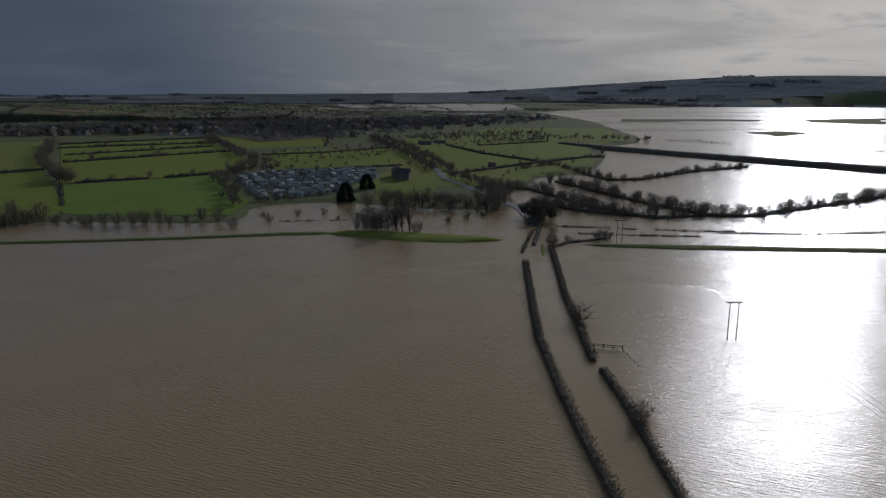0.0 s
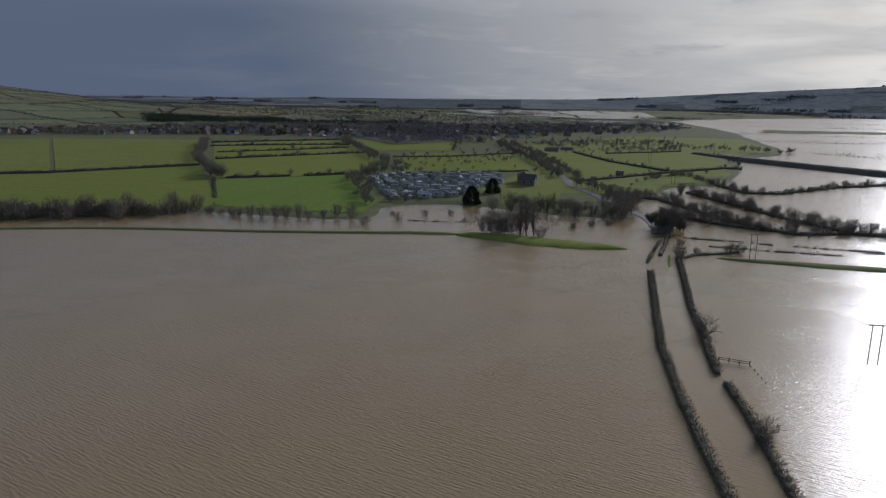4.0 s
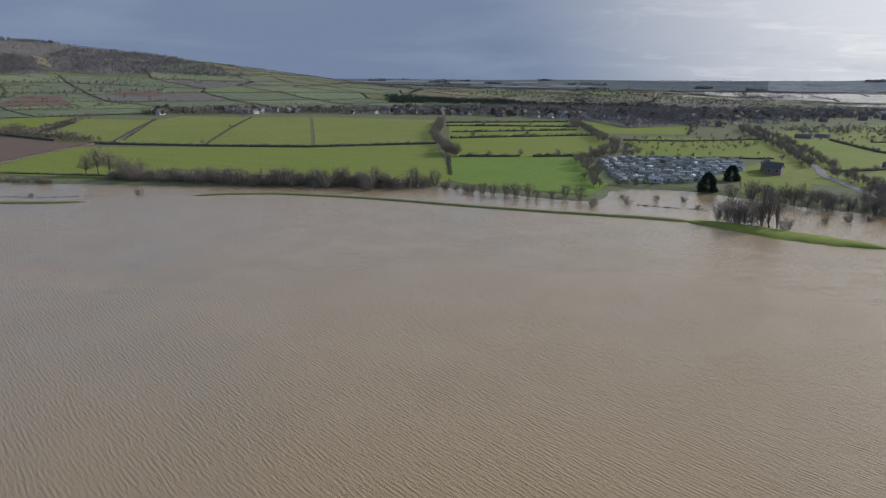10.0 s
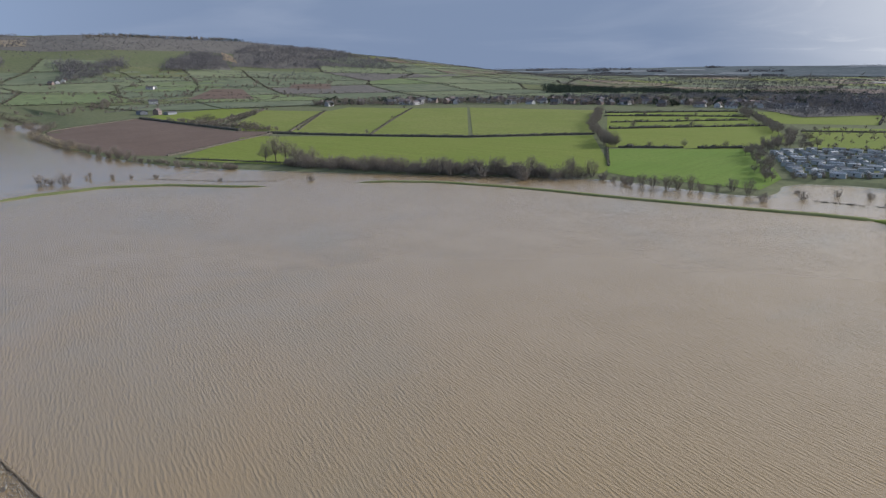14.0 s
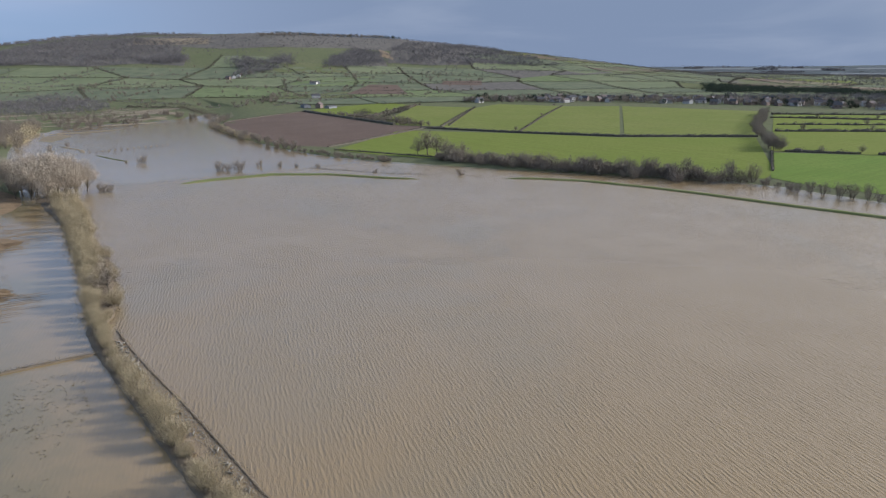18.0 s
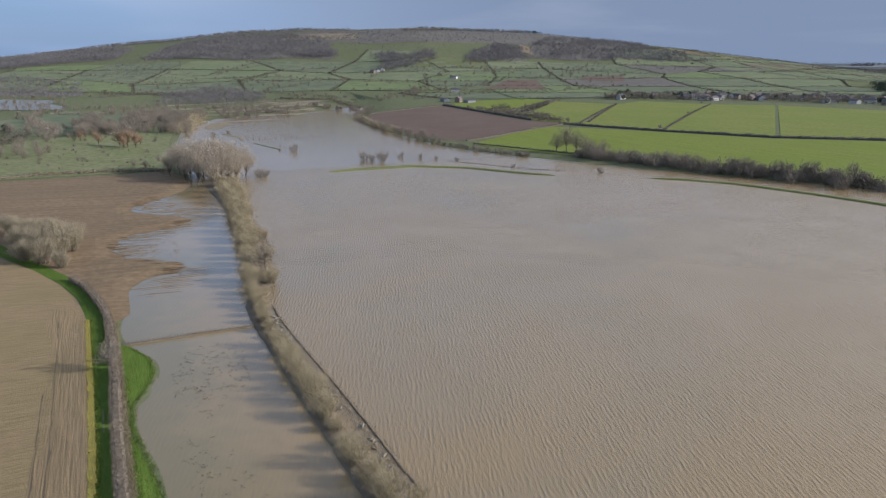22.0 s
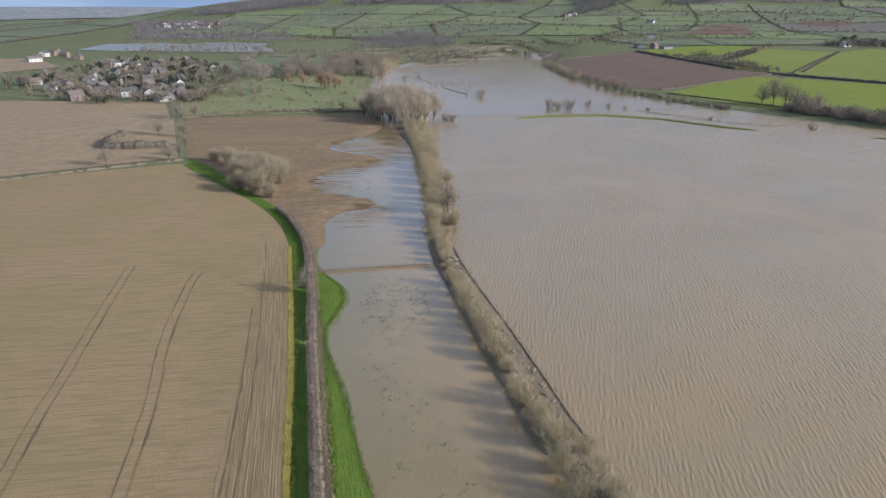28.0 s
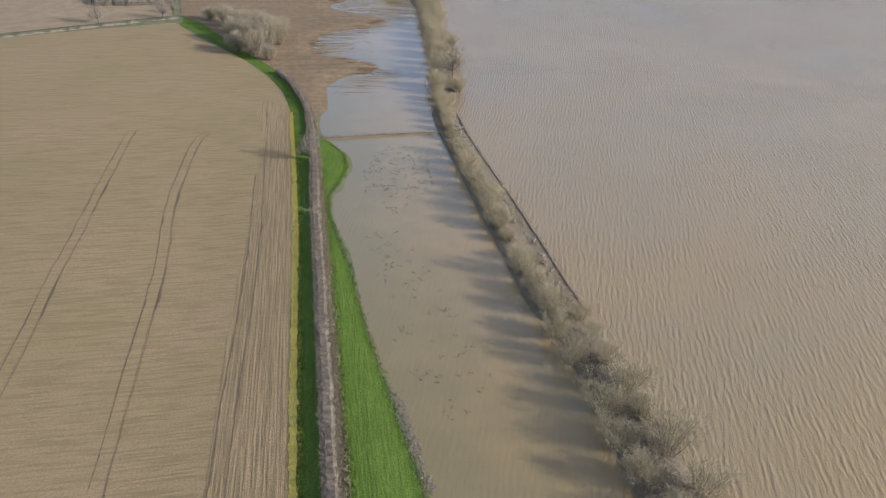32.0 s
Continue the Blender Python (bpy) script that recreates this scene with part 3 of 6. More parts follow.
# ---- trees ----
def tree_pattern(name, form, h, spread, twigs, tw, mat, seed, label, tl=1.0, limbs=9, kind="tree"):
    """A tree at the origin: trunk with limbs, and a crown of fine twigs that follow the limbs."""
    rng = seeded(seed)
    trunk, crown = Shape(), Shape()
    r0 = 0.016 * h + 0.05
    stool = form in ("willow", "bush")
    fork = h * {"willow": 0.05, "bush": 0.02, "round": 0.26, "poplar": 0.1, "tall": 0.14}.get(form, 0.15)
    lean = rng.normal(size=2) * 0.03 * h
    length = tl * rng.uniform(0.6, 1.4, twigs)
    if not stool:
        trunk.tube([(0, 0, -0.5), (*(lean * 0.4), fork * 0.5), (*lean, fork)], [r0 * 1.3, r0, r0 * 0.85], 6)
        trunk.tube([(*lean, fork * 0.95), (*(lean * 1.4), h * 0.6), (*(lean * 1.8), h * 0.93)], [r0 * 0.8, r0 * 0.45, r0 * 0.06], 4)
    if form in ("conifer", "ever"):
        v = rng.normal(size=(twigs, 3))
        v /= np.linalg.norm(v, axis=1)[:, None]
        if form == "conifer":
            u, a = rng.random(twigs) ** 1.2, rng.uniform(0, 2 * math.pi, twigs)
            rr = spread * (1 - u ** 1.7) ** 0.6 * rng.random(twigs) ** 0.3 * (1 + 0.18 * np.sin(a * 3 + u * 9))
            p = np.c_[np.cos(a) * rr, np.sin(a) * rr, h * (0.01 + 0.96 * u)]
            d = np.c_[np.cos(a), np.sin(a), 0.2 + rng.normal(size=twigs) * 0.4]
        else:
            clumps = rng.normal(size=(12, 3))
            reach = rng.uniform(0.6, 1.2, 12)[np.argmax(v @ clumps.T, axis=1)] * rng.random(twigs) ** 0.35
            p = np.array((*lean, h * 0.55)) + v * reach[:, None] * np.array((spread, spread, h * 0.45))
            d = v + (0, 0, 0.2)
        for k in range(limbs):
            a = 2 * math.pi * k / limbs
            trunk.tube([(*lean, fork), (lean[0] + math.cos(a) * spread * 0.6, lean[1] + math.sin(a) * spread * 0.6, h * 0.6)], [r0 * 0.5, r0 * 0.1], 4)
        crown.slivers(p, d, length, tw, rng)
    else:
        a = 2 * math.pi * (np.arange(limbs) + rng.uniform(-0.4, 0.4, limbs)) / limbs * (1 if limbs < 8 else 2.4)
        u = np.sqrt((np.arange(limbs) + 0.5) / limbs) * rng.uniform(0.75, 1.1, limbs)
        out = spread * u
        top = h * (1 - (0.5 if form in ("round", "bush") else 0.38) * u ** 2) * rng.uniform(0.78, 1.04, limbs)
        end = np.c_[lean[0] + np.cos(a) * out, lean[1] + np.sin(a) * out, top]
        start = np.c_[end[:, :2] * 0.3, np.full(limbs, -0.3)] if stool else np.tile((*lean, fork * 0.9), (limbs, 1))
        bend = start + (end - start) * 0.5 + np.c_[rng.normal(size=(limbs, 2)) * 0.05 * h, np.full(limbs, -0.04 * h if form == "round" else 0.03 * h)]
        for p0, p1, p2 in zip(start, bend, end):
            trunk.tube([p0, p1, p2], [r0 * 0.55, r0 * 0.32, r0 * 0.05], 4)
        k = rng.integers(limbs, size=twigs)
        w = (rng.random(twigs) ** 0.75 * (0.92 if stool else 0.75) + (0.12 if stool else 0.3))[:, None]
        line = np.where(w < 0.5, start[k] + (bend - start)[k] * w * 2, bend[k] + (end - bend)[k] * (w * 2 - 1))
        puff = rng.normal(size=(twigs, 3)) * (0.17 if form != "poplar" else 0.3) * spread * (0.35 + 0.75 * w) * np.array((1, 1, 0.8))
        p = line + puff
        p[:, 2] = np.maximum(p[:, 2], 0.1)
        d = (end - start)[k] / h * 0.9 + puff / spread * 1.6 + rng.normal(size=(twigs, 3)) * (0.65 if form in ("tall", "round") else 0.42) + (0, 0, 0.12)
        crown.slivers(p, d, length, tw, rng)
    root = trunk.put(name, "bark")
    tagged(root, label, kind)
    crown.put("crown", mat, root)
    return root


PATTERNS = {}


def pattern(key, *args, **kw):
    root = tree_pattern(*args, **kw)
    root.location = (0, 0, -400)
    PATTERNS.setdefault(key, []).append(root)


for n in range(4):
    pattern("willow", "willow_tree", "willow", 5.3 + n * 0.35, 3.3 + 0.2 * n, 4600, 0.02, "willow", 10 + n, "leafless yellow-brown willow bush on the flooded ditch bank", tl=0.85, limbs=13)
    pattern("farwillow", "willow_tree", "willow", 9.0, 4.4, 1000, 0.06, "twig", 20 + n, "leafless riverside willow standing at the flood edge", tl=1.3, limbs=10)
    pattern("round", "bare_tree", "round", 10.0, 4.6, 1000, 0.06, "twig", 30 + n, "leafless broad-crowned tree in a winter hedgerow", tl=1.2, limbs=10)
    pattern("village", "bare_tree", "round", 10.0, 4.8, 300, 0.13, "twig", 40 + n, "leafless brown tree among the village houses", tl=1.8, limbs=5)
    pattern("bush", "scrub_bush", "bush", 4.0, 2.8, 650, 0.045, "twig", 50 + n, "leafless brown scrub bush by the water", tl=0.9, limbs=7, kind="bush")
    pattern("orchard", "orchard_tree", "round", 4.5, 2.2, 220, 0.06, "twig", 60 + n, "small bare orchard tree on grass", tl=0.7, limbs=6)
for n in range(3):
    pattern("tall", "tall_willow_tree", "tall", 16.5 + n, 6.8, 5600, 0.055, "pinktwig", 100 + n, "tall pinkish-brown leafless tree in a grove at the water's edge", tl=1.1, limbs=16)
    pattern("clump", "field_corner_tree", "willow", 8.0 + n, 4.8, 8500, 0.036, "clumptwig", 120 + n, "broad leafless tree at the corner of the stubble field", tl=0.8, limbs=15)
    pattern("orange", "willow_tree", "tall", 11.0 + n, 4.6, 2400, 0.06, "orangetwig", 130 + n, "orange-brown leafless willow in the riverside meadow", tl=1.2, limbs=12)
    pattern("ivy", "ivy_clad_tree", "round", 11.0, 4.6, 3200, 0.09, "ivy", 110 + n, "dark ivy-clad tree at the end of the flooded lane", tl=0.9, limbs=8)
for n in range(2):
    pattern("poplar", "poplar_tree", "poplar", 19.0, 1.9, 800, 0.06, "twig", 70 + n, "tall narrow leafless poplar by the flood", tl=1.3, limbs=9)
    pattern("conifer", "conifer_tree", "conifer", 12.5, 4.8, 5200, 0.16, "ever", 80 + n, "dense dark evergreen conifer beside the caravan park", tl=1.3, limbs=6)
    pattern("ever", "evergreen_tree", "ever", 8.0, 3.6, 420, 0.25, "ever", 90 + n, "dark green evergreen tree among houses", tl=1.1, limbs=5)
pick = seeded(5)


def plant(key, x, y, scale=1.0, group="", z=None, squash=1.0, label=""):
    """A tree of that kind at x, y, standing on the ground or the flood's bed."""
    src = PATTERNS[key][int(pick.integers(len(PATTERNS[key])))]
    h = max(land_z(x, y), -0.3) if z is None else z
    ob = copy_thing(src, pose(x, y, h, 0, 0, pick.uniform(0, 360)))
    ob.scale = (scale, scale, scale * squash)
    if group:
        ob["group"] = group
    if label:
        ob["label"] = label
    return ob


def plant_row(key, path, step, jitter=1.0, scale=(0.8, 1.2), group="", wide=0.0, z=None):
    q, d, s = along(path, step)
    for p, t in zip(q, d):
        o = pick.normal() * wide
        plant(key, p[0] - t[1] * o + pick.normal() * jitter, p[1] + t[0] * o + pick.normal() * jitter, pick.uniform(*scale), group, z)


def arrays(me):
    co = np.empty(len(me.vertices) * 3)
    me.vertices.foreach_get("co", co)
    return co.reshape(-1, 3), [tuple(p.vertices) for p in me.polygons]


SHAPES = {}


def grove(key, places, label, scale=(0.8, 1.2), name="tree_belt", z=None):
    """Many trees of one kind that nobody would count, joined into one mesh of trunks and crowns."""
    if key not in SHAPES:
        SHAPES[key] = [(arrays(r.data), arrays(r.children[0].data)) for r in PATTERNS[key]]
    verts, faces, mats, n = [], [], [], 0
    zz = np.maximum(ground_height([p[0] for p in places], [p[1] for p in places]), -0.3) if z is None else [z] * len(places)
    for (x, y), h in zip(places, zz):
        k, a = pick.uniform(*scale), pick.uniform(0, 2 * math.pi)
        rot = np.array(((math.cos(a), math.sin(a), 0), (-math.sin(a), math.cos(a), 0), (0, 0, pick.uniform(0.85, 1.15)))) * k
        for m, (co, fs) in enumerate(SHAPES[key][int(pick.integers(len(SHAPES[key])))]):
            verts.append(co @ rot + (x, y, h))
            faces += [tuple(i + n for i in f) for f in fs]
            mats += [m] * len(fs)
            n += len(co)
    me = bpy.data.meshes.new(name)
    me.from_pydata(np.concatenate(verts).tolist(), [], faces)
    me.materials.append(M["bark"])
    me.materials.append(PATTERNS[key][0].children[0].data.materials[0])
    me.polygons.foreach_set("material_index", mats)
    return tagged(new(name, me), label, "trees", kind="stuff")


def grove_row(key, path, step, label, wide=2.0, scale=(0.8, 1.2), z=None, seed=0):
    rng = seeded(seed + int(abs(path[0][0]) * 3 + abs(path[0][1])))
    q, d, s = along(path, step)
    q = q + np.c_[-d[:, 1], d[:, 0]] * rng.normal(size=(len(q), 1)) * wide + rng.normal(size=q.shape) * step * 0.2
    return grove(key, [tuple(p) for p in q], label, scale, z=z)


def scatter(poly, count, seed):
    p = np.asarray(poly, float)
    rng = seeded(seed)
    out = np.empty((0, 2))
    while len(out) < count:
        q = np.c_[rng.uniform(p[:, 0].min(), p[:, 0].max(), count * 2), rng.uniform(p[:, 1].min(), p[:, 1].max(), count * 2)]
        out = np.concatenate([out, q[inside(poly, q[:, 0], q[:, 1])]])
    return [tuple(q) for q in out[:count]]


def wood(poly, count, h, mat, label, seed, size=2.0, tris=14, name="woodland"):
    """Far woodland, too distant to count: one mesh of many ragged crowns."""
    rng = seeded(seed)
    pts = np.array(scatter(poly, count, seed))
    lumps = np.sin(pts[:, 0] / 23 + seed) * np.sin(pts[:, 1] / 31 + seed) + 0.6 * np.sin(pts[:, 0] / 9 - pts[:, 1] / 13)
    pts = pts[lumps + rng.normal(size=count) * 0.4 > -0.45]
    pts = pts + rng.normal(size=pts.shape) * 6
    count = len(pts)
    zz = ground_height(pts[:, 0], pts[:, 1])
    sh = Shape()
    k = np.repeat(h * rng.uniform(0.6, 1.25, count), tris)
    v = rng.normal(size=(count * tris, 3))
    v /= np.linalg.norm(v, axis=1)[:, None]
    mid = np.repeat(np.c_[pts, zz], tris, 0) + np.c_[0 * k, 0 * k, k * 0.52]
    p = mid + v * np.c_[k * 0.42, k * 0.42, k * 0.5] * rng.random((count * tris, 1)) ** 0.35
    sh.slivers(p, v + (0, 0, 0.5), size * rng.uniform(0.7, 1.5, len(p)), size * 0.45, rng)
    return tagged(sh.put(name, mat), label, "woodland", kind="stuff")


def wood_row(path, step, h, mat, label, seed, wide=3.0, size=1.8, tris=12):
    """A far hedgerow with trees, as one ragged mesh."""
    rng = seeded(seed)
    q, d, s = along(path, step)
    zz = ground_height(q[:, 0], q[:, 1])
    sh = Shape()
    n = len(q)
    k = np.repeat(h * rng.choice((0.35, 0.4, 0.5, 1.0, 1.2), n), tris)
    v = rng.normal(size=(n * tris, 3))
    v /= np.linalg.norm(v, axis=1)[:, None]
    mid = np.repeat(np.c_[q + rng.normal(size=(n, 2)) * wide * 0.3, zz], tris, 0) + np.c_[0 * k, 0 * k, k * 0.5]
    p = mid + v * np.c_[0 * k + wide, 0 * k + wide, k * 0.5] * rng.random((n * tris, 1)) ** 0.35
    sh.slivers(p, v + (0, 0, 0.5), size * rng.uniform(0.7, 1.4, len(p)), size * 0.4, rng)
    return tagged(sh.put("far_hedgerow", mat), label, "hedgerow", kind="stuff")



# ---- flood banks ----
GRASSY = "grassy flood bank standing just above the water"
bank("flood_bank", [(-290, 240), (-277, 254), (-257, 268), (-221, 278), (-193, 283), (-150, 287), (-110, 293), (-71, 301), (-48, 303)], [3, 6, 6, 6, 6, 6, 6, 7, 8], 0.7, "bankgrass", GRASSY, seed=1)
bank("flood_bank", [(-52, 303), (-30, 299), (-12, 293), (6, 289), (25, 287)], [7, 17, 22, 18, 8], 0.9, "green", GRASSY, seed=2, top=0.6)
bank("flood_bank", [(-384, 88), (-388, 108), (-386, 142), (-366, 169), (-333, 188), (-319, 200)], [3, 9, 7, 6, 6, 3], 0.7, "bankgrass", GRASSY, seed=3)
bank("flood_bank", [(58, 277), (66, 275), (82, 273), (103, 270), (140, 266), (176, 263), (240, 258), (330, 250)], [5, 10, 9, 8, 8, 8, 8, 8], 0.7, "bankgrass", GRASSY, seed=4)

# ---- fields to the north ----
G_LABEL = "bright green winter pasture field"
field([(-472, 228), (-556, 345), (-465, 399), (-374, 441), (-300, 520), (-205, 372), (-195, 345), (-249, 318), (-317, 287), (-370, 262), (-421, 240)], "green", G_LABEL)
field([(-551, 388), (-747, 594), (-797, 683), (-695, 708), (-466, 413)], "green3", G_LABEL)
field([(-463, 413), (-692, 708), (-640, 767), (-383, 453)], "green3", G_LABEL)
field([(-379, 454), (-636, 768), (-457, 805), (-311, 538)], "green3", G_LABEL)
field([(-416, 763), (-301, 873), (-159, 593), (-158, 508), (-251, 453)], "green", G_LABEL)
field([(-246, 446), (-160, 508), (-109, 385), (-108, 345), (-177, 344), (-195, 350)], "green2", "vivid green grass field by the river")
field([(-300, 891), (-151, 926), (-132, 779), (-211, 727)], "green", G_LABEL)
field([(-171, 662), (-161, 720), (-57, 768), (-34, 582), (-128, 532)], "green", "green orchard meadow")
field([(-783, 257), (-853, 390), (-607, 366), (-566, 384), (-492, 235), (-525, 214), (-592, 219), (-680, 226)], "plough", "reddish-brown ploughed field")
field([(-895, 431), (-942, 575), (-850, 569), (-693, 383), (-850, 395)], "green", G_LABEL)
field([(-659, 396), (-850, 569), (-754, 601), (-559, 406), (-566, 390), (-607, 372)], "green3", G_LABEL)
field([(-46, 774), (5, 814), (87, 611), (6, 518), (-2, 553)], "green", G_LABEL)
field([(41, 808), (132, 876), (157, 679), (90, 616)], "green", G_LABEL)
field([(163, 1175), (261, 1149), (221, 887), (161, 924)], "green", G_LABEL)
field([(20, 450), (69, 564), (140, 638), (112, 540), (66, 512), (56, 474)], "green", G_LABEL)
field([(-44, 450), (-5, 452), (-7, 391), (-38, 394)], "green", "lawn beside a house")

field([(-60, 450), (20, 452), (58, 484), (70, 524), (110, 548), (150, 695), (164, 800), (255, 930), (280, 1230), (100, 1250), (-60, 900), (-40, 560)], "green3", G_LABEL, lift=0.1)
field([(-481, 2679), (-162, 2476), (91, 2295), (270, 2080), (290, 1720), (240, 1790), (160, 1960), (60, 2050), (-100, 2250), (-260, 2320), (-450, 2520)], "water", "distant flood water", lift=1.3, step=60, name="water", category="water")

# ---- west side ----
def ragged(points, step=1.4, amount=0.22, seed=0):
    """The outline with its sides broken up into uneven steps."""
    rng = seeded(seed)
    out = []
    for a, b in zip(np.asarray(points, float), np.roll(np.asarray(points, float), -1, 0)):
        n = max(1, int(np.linalg.norm(b - a) / step))
        out += [tuple(a + (b - a) * i / n + rng.normal(size=2) * amount * (0.4, 1.0)) for i in range(n)]
    return out


field([(-262, -129), (-273, -105), (-284, -76), (-262, -66), (-229, -47.2), (-212, -40), (-197, -35.6), (-186, -33.9), (-178, -33.0), (-143, -32.5), (-98, -32.1), (-54, -32.3), (0, -32.6), (60, -45), (60, -300), (-250, -300)],
      "stubble", "tan winter stubble field with wheel ruts", step=12)
field([(-184, -34.4), (-178, -33.2), (-143, -32.5), (-98, -32.1), (-54, -32.3), (0, -32.6), (0, -41.5), (-54, -41.2), (-98, -41), (-143, -41.4), (-178, -42), (-190, -40)],
      "headland", "stubble headland drilled along the hedge", step=12, lift=0.25)
field([(-488, -215), (-478, -116), (-404, -98), (-296, -79), (-267, -135), (-420, -330)], "fallow", "pale brown bare arable field")
field([(-403, -91), (-423, 6), (-390, 14), (-340, 12), (-300, 10), (-262, 6), (-220, 2), (-190, -14), (-176, -27.4), (-190, -29.2), (-208, -33.2), (-218, -37.4), (-240, -47.5), (-262, -57.5), (-284, -67), (-297, -76)],
      "wetplough", "brown ploughed field, half flooded", lift=0.1, step=4)
field([(-300, -74), (-286, -62), (-262, -54), (-236, -44), (-216, -37), (-206, -33.4), (-178, -28.2), (-98, -29), (-54, -29), (0, -29), (0, -32.4), (-54, -32.0), (-98, -31.8), (-143, -32.2), (-178, -32.9), (-197, -35.2), (-212, -39.6), (-229, -47), (-262, -64), (-280, -74)],
      "verge", "dark green grass headland along the hedge", lift=0.08, step=6, category="verge")
field(ragged([(-178, -32.4), (-143, -31.6), (-115, -31.2), (-98, -31.3), (-70, -31.5), (-54, -31.6), (-20, -31.8), (-20, -32.7), (-54, -32.4), (-70, -32.5), (-98, -32.3), (-120, -32.3), (-143, -32.6), (-178, -33.2)], 0.8, 0.1, 1), "yellow", "yellowed strip of dying grass at the stubble edge", lift=0.30, step=6, category="verge")
field([(-160, -27), (-159, -24.8), (-150, -21), (-142, -20.6), (-135, -22.6), (-129, -25.6), (-121, -26.2), (-111, -24.7), (-101, -23.2), (-86.6, -22.2), (-74.6, -20.8), (-64.7, -19.7), (-53, -18.2), (-20, -16), (0, -18), (0, -27), (-54, -27), (-70, -27), (-96, -27), (-141, -27)],
      "verge", "lush bright green grass at the flood edge", lift=0.12, step=4, category="verge")
field([(-176, -27.2), (-141, -26.5), (-96, -26.3), (-70, -26.3), (-54, -26.3), (0, -26.3), (0, -27.6), (-54, -27.4), (-96, -27.4), (-141, -27.2)], "deadgrass", "pale dead grass at the foot of the hedge", lift=0.16, step=6, category="verge")
field([(-408, -93), (-430, 8), (-461, 12), (-570, 20), (-650, 30), (-680, -20), (-610, -75), (-540, -110), (-478, -112)], "meadow", "rough pale meadow grass near the village", lift=0.15)
field([(-640, -90), (-690, -20), (-770, 40), (-900, 60), (-960, -60), (-800, -120)], "hillgrass", G_LABEL, lift=0.3)
field([(-560, -250), (-640, -330), (-700, -420), (-560, -420), (-480, -300)], "green2", G_LABEL, lift=0.3)
field([(-700, -420), (-640, -330), (-760, -260), (-900, -330), (-860, -460)], "fallow", "pale brown bare arable field", lift=0.3)
rng = seeded(91)
for k, (x, y) in enumerate(scatter([(-1090, 70), (-1000, 78), (-860, 100), (-770, 96), (-750, 112), (-800, 150), (-860, 195), (-930, 245), (-1060, 270), (-1120, 170)], 46, 92)):
    a, b = rng.uniform(6, 20), rng.uniform(14, 46)
    blob = [(x + math.cos(t) * a * r - math.sin(t) * b * r * 0.25, y + math.sin(t) * b * r) for t, r in ((2 * math.pi * i / 9, rng.uniform(0.55, 1.2)) for i in range(9))]
    field(blob, "reed" if k % 4 else "olive", "straw-coloured reed bed standing in flood water" if k % 4 else "rough grass island in flood water", lift=0.06 + 0.004 * (k % 12), category="reed bed", wet=True)
field([(-700, 62), (-680, 70), (-735, 96), (-760, 90), (-740, 72)], "reed", "straw-coloured reed bed standing in flood water", lift=0.07, category="reed bed", wet=True)
field([(-1060, -330), (-1019, -247), (-998, -160), (-980, -100), (-986, -67), (-1040, -60), (-1110, -84), (-1188, -80), (-1225, -150), (-1180, -200), (-1225, -250), (-1211, -330)], "water", "flooded meadow below the hill", lift=0.5, step=60, name="water", category="water")
field([(-1404, 4100), (-822, 4200), (-679, 4130), (-1241, 4000)], "water", "distant flood water", lift=1.0, step=60, name="water", category="water")
field([(-500, 3350), (300, 3060), (330, 2560), (100, 2450), (-413, 2819)], "water", "distant flood water", lift=1.0, step=60, name="water", category="water")

# wheel ruts in the stubble, in pairs
def rounded_line(path, times=2):
    """The open line with its bends cut round."""
    p = np.asarray(path, float)
    for _ in range(times):
        mid = np.stack([p[:-1] * 0.75 + p[1:] * 0.25, p[:-1] * 0.25 + p[1:] * 0.75], 1).reshape(-1, 2)
        p = np.concatenate([p[:1], mid, p[-1:]])
    return p


def rut(path, label="pair of dark wheel ruts pressed into stubble"):
    sh = Shape()
    for off in (-0.95, 0.95):
        q, d, s = along(rounded_line(path), 0.8)
        z = ground_height(q[:, 0], q[:, 1]) + 0.29
        sway = seeded(int(abs(path[0][0]) + 9 * off)).normal(size=len(q))
        sway = np.convolve(sway, np.ones(5) / 5, "same")
        w = 0.04 + 0.10 * np.maximum(0, np.sin(s / 5.3 + off) * 0.5 + sway * 0.9)
        q = q + np.c_[-d[:, 1], d[:, 0]] * sway[:, None] * 0.12
        for i, (p, t) in enumerate(zip(q, d)):
            n = np.array((-t[1], t[0]))
            for a in (-1, 1):
                e = p + n * (off + a * w[i])
                sh.v.append((e[0], e[1], z[i]))
        k = len(sh.v) - 2 * len(q)
        sh.f += [(k + 2 * i, k + 2 * i + 1, k + 2 * i + 3, k + 2 * i + 2)[::-1] for i in range(len(q) - 1)]
    return tagged(sh.put("wheel_rut", "soil"), label, "wheel track", "wheel tracks", "structure")


rut([(-164.7, -52.5), (-160, -54.2), (-144.8, -54.8), (-126, -55.1), (-105, -53.1), (-90.7, -52.9), (-75.7, -52.8), (-60.7, -52.5), (-40, -52.5)])
rut([(-167.5, -69.6), (-136, -69.5), (-113.5, -68.9), (-102.8, -69.1), (-83, -68.1), (-60, -68.5)])
rut([(-180, -40), (-140, -39.1), (-100.8, -38.6), (-73.4, -39.7), (-58, -39.9), (-30, -40.5)])

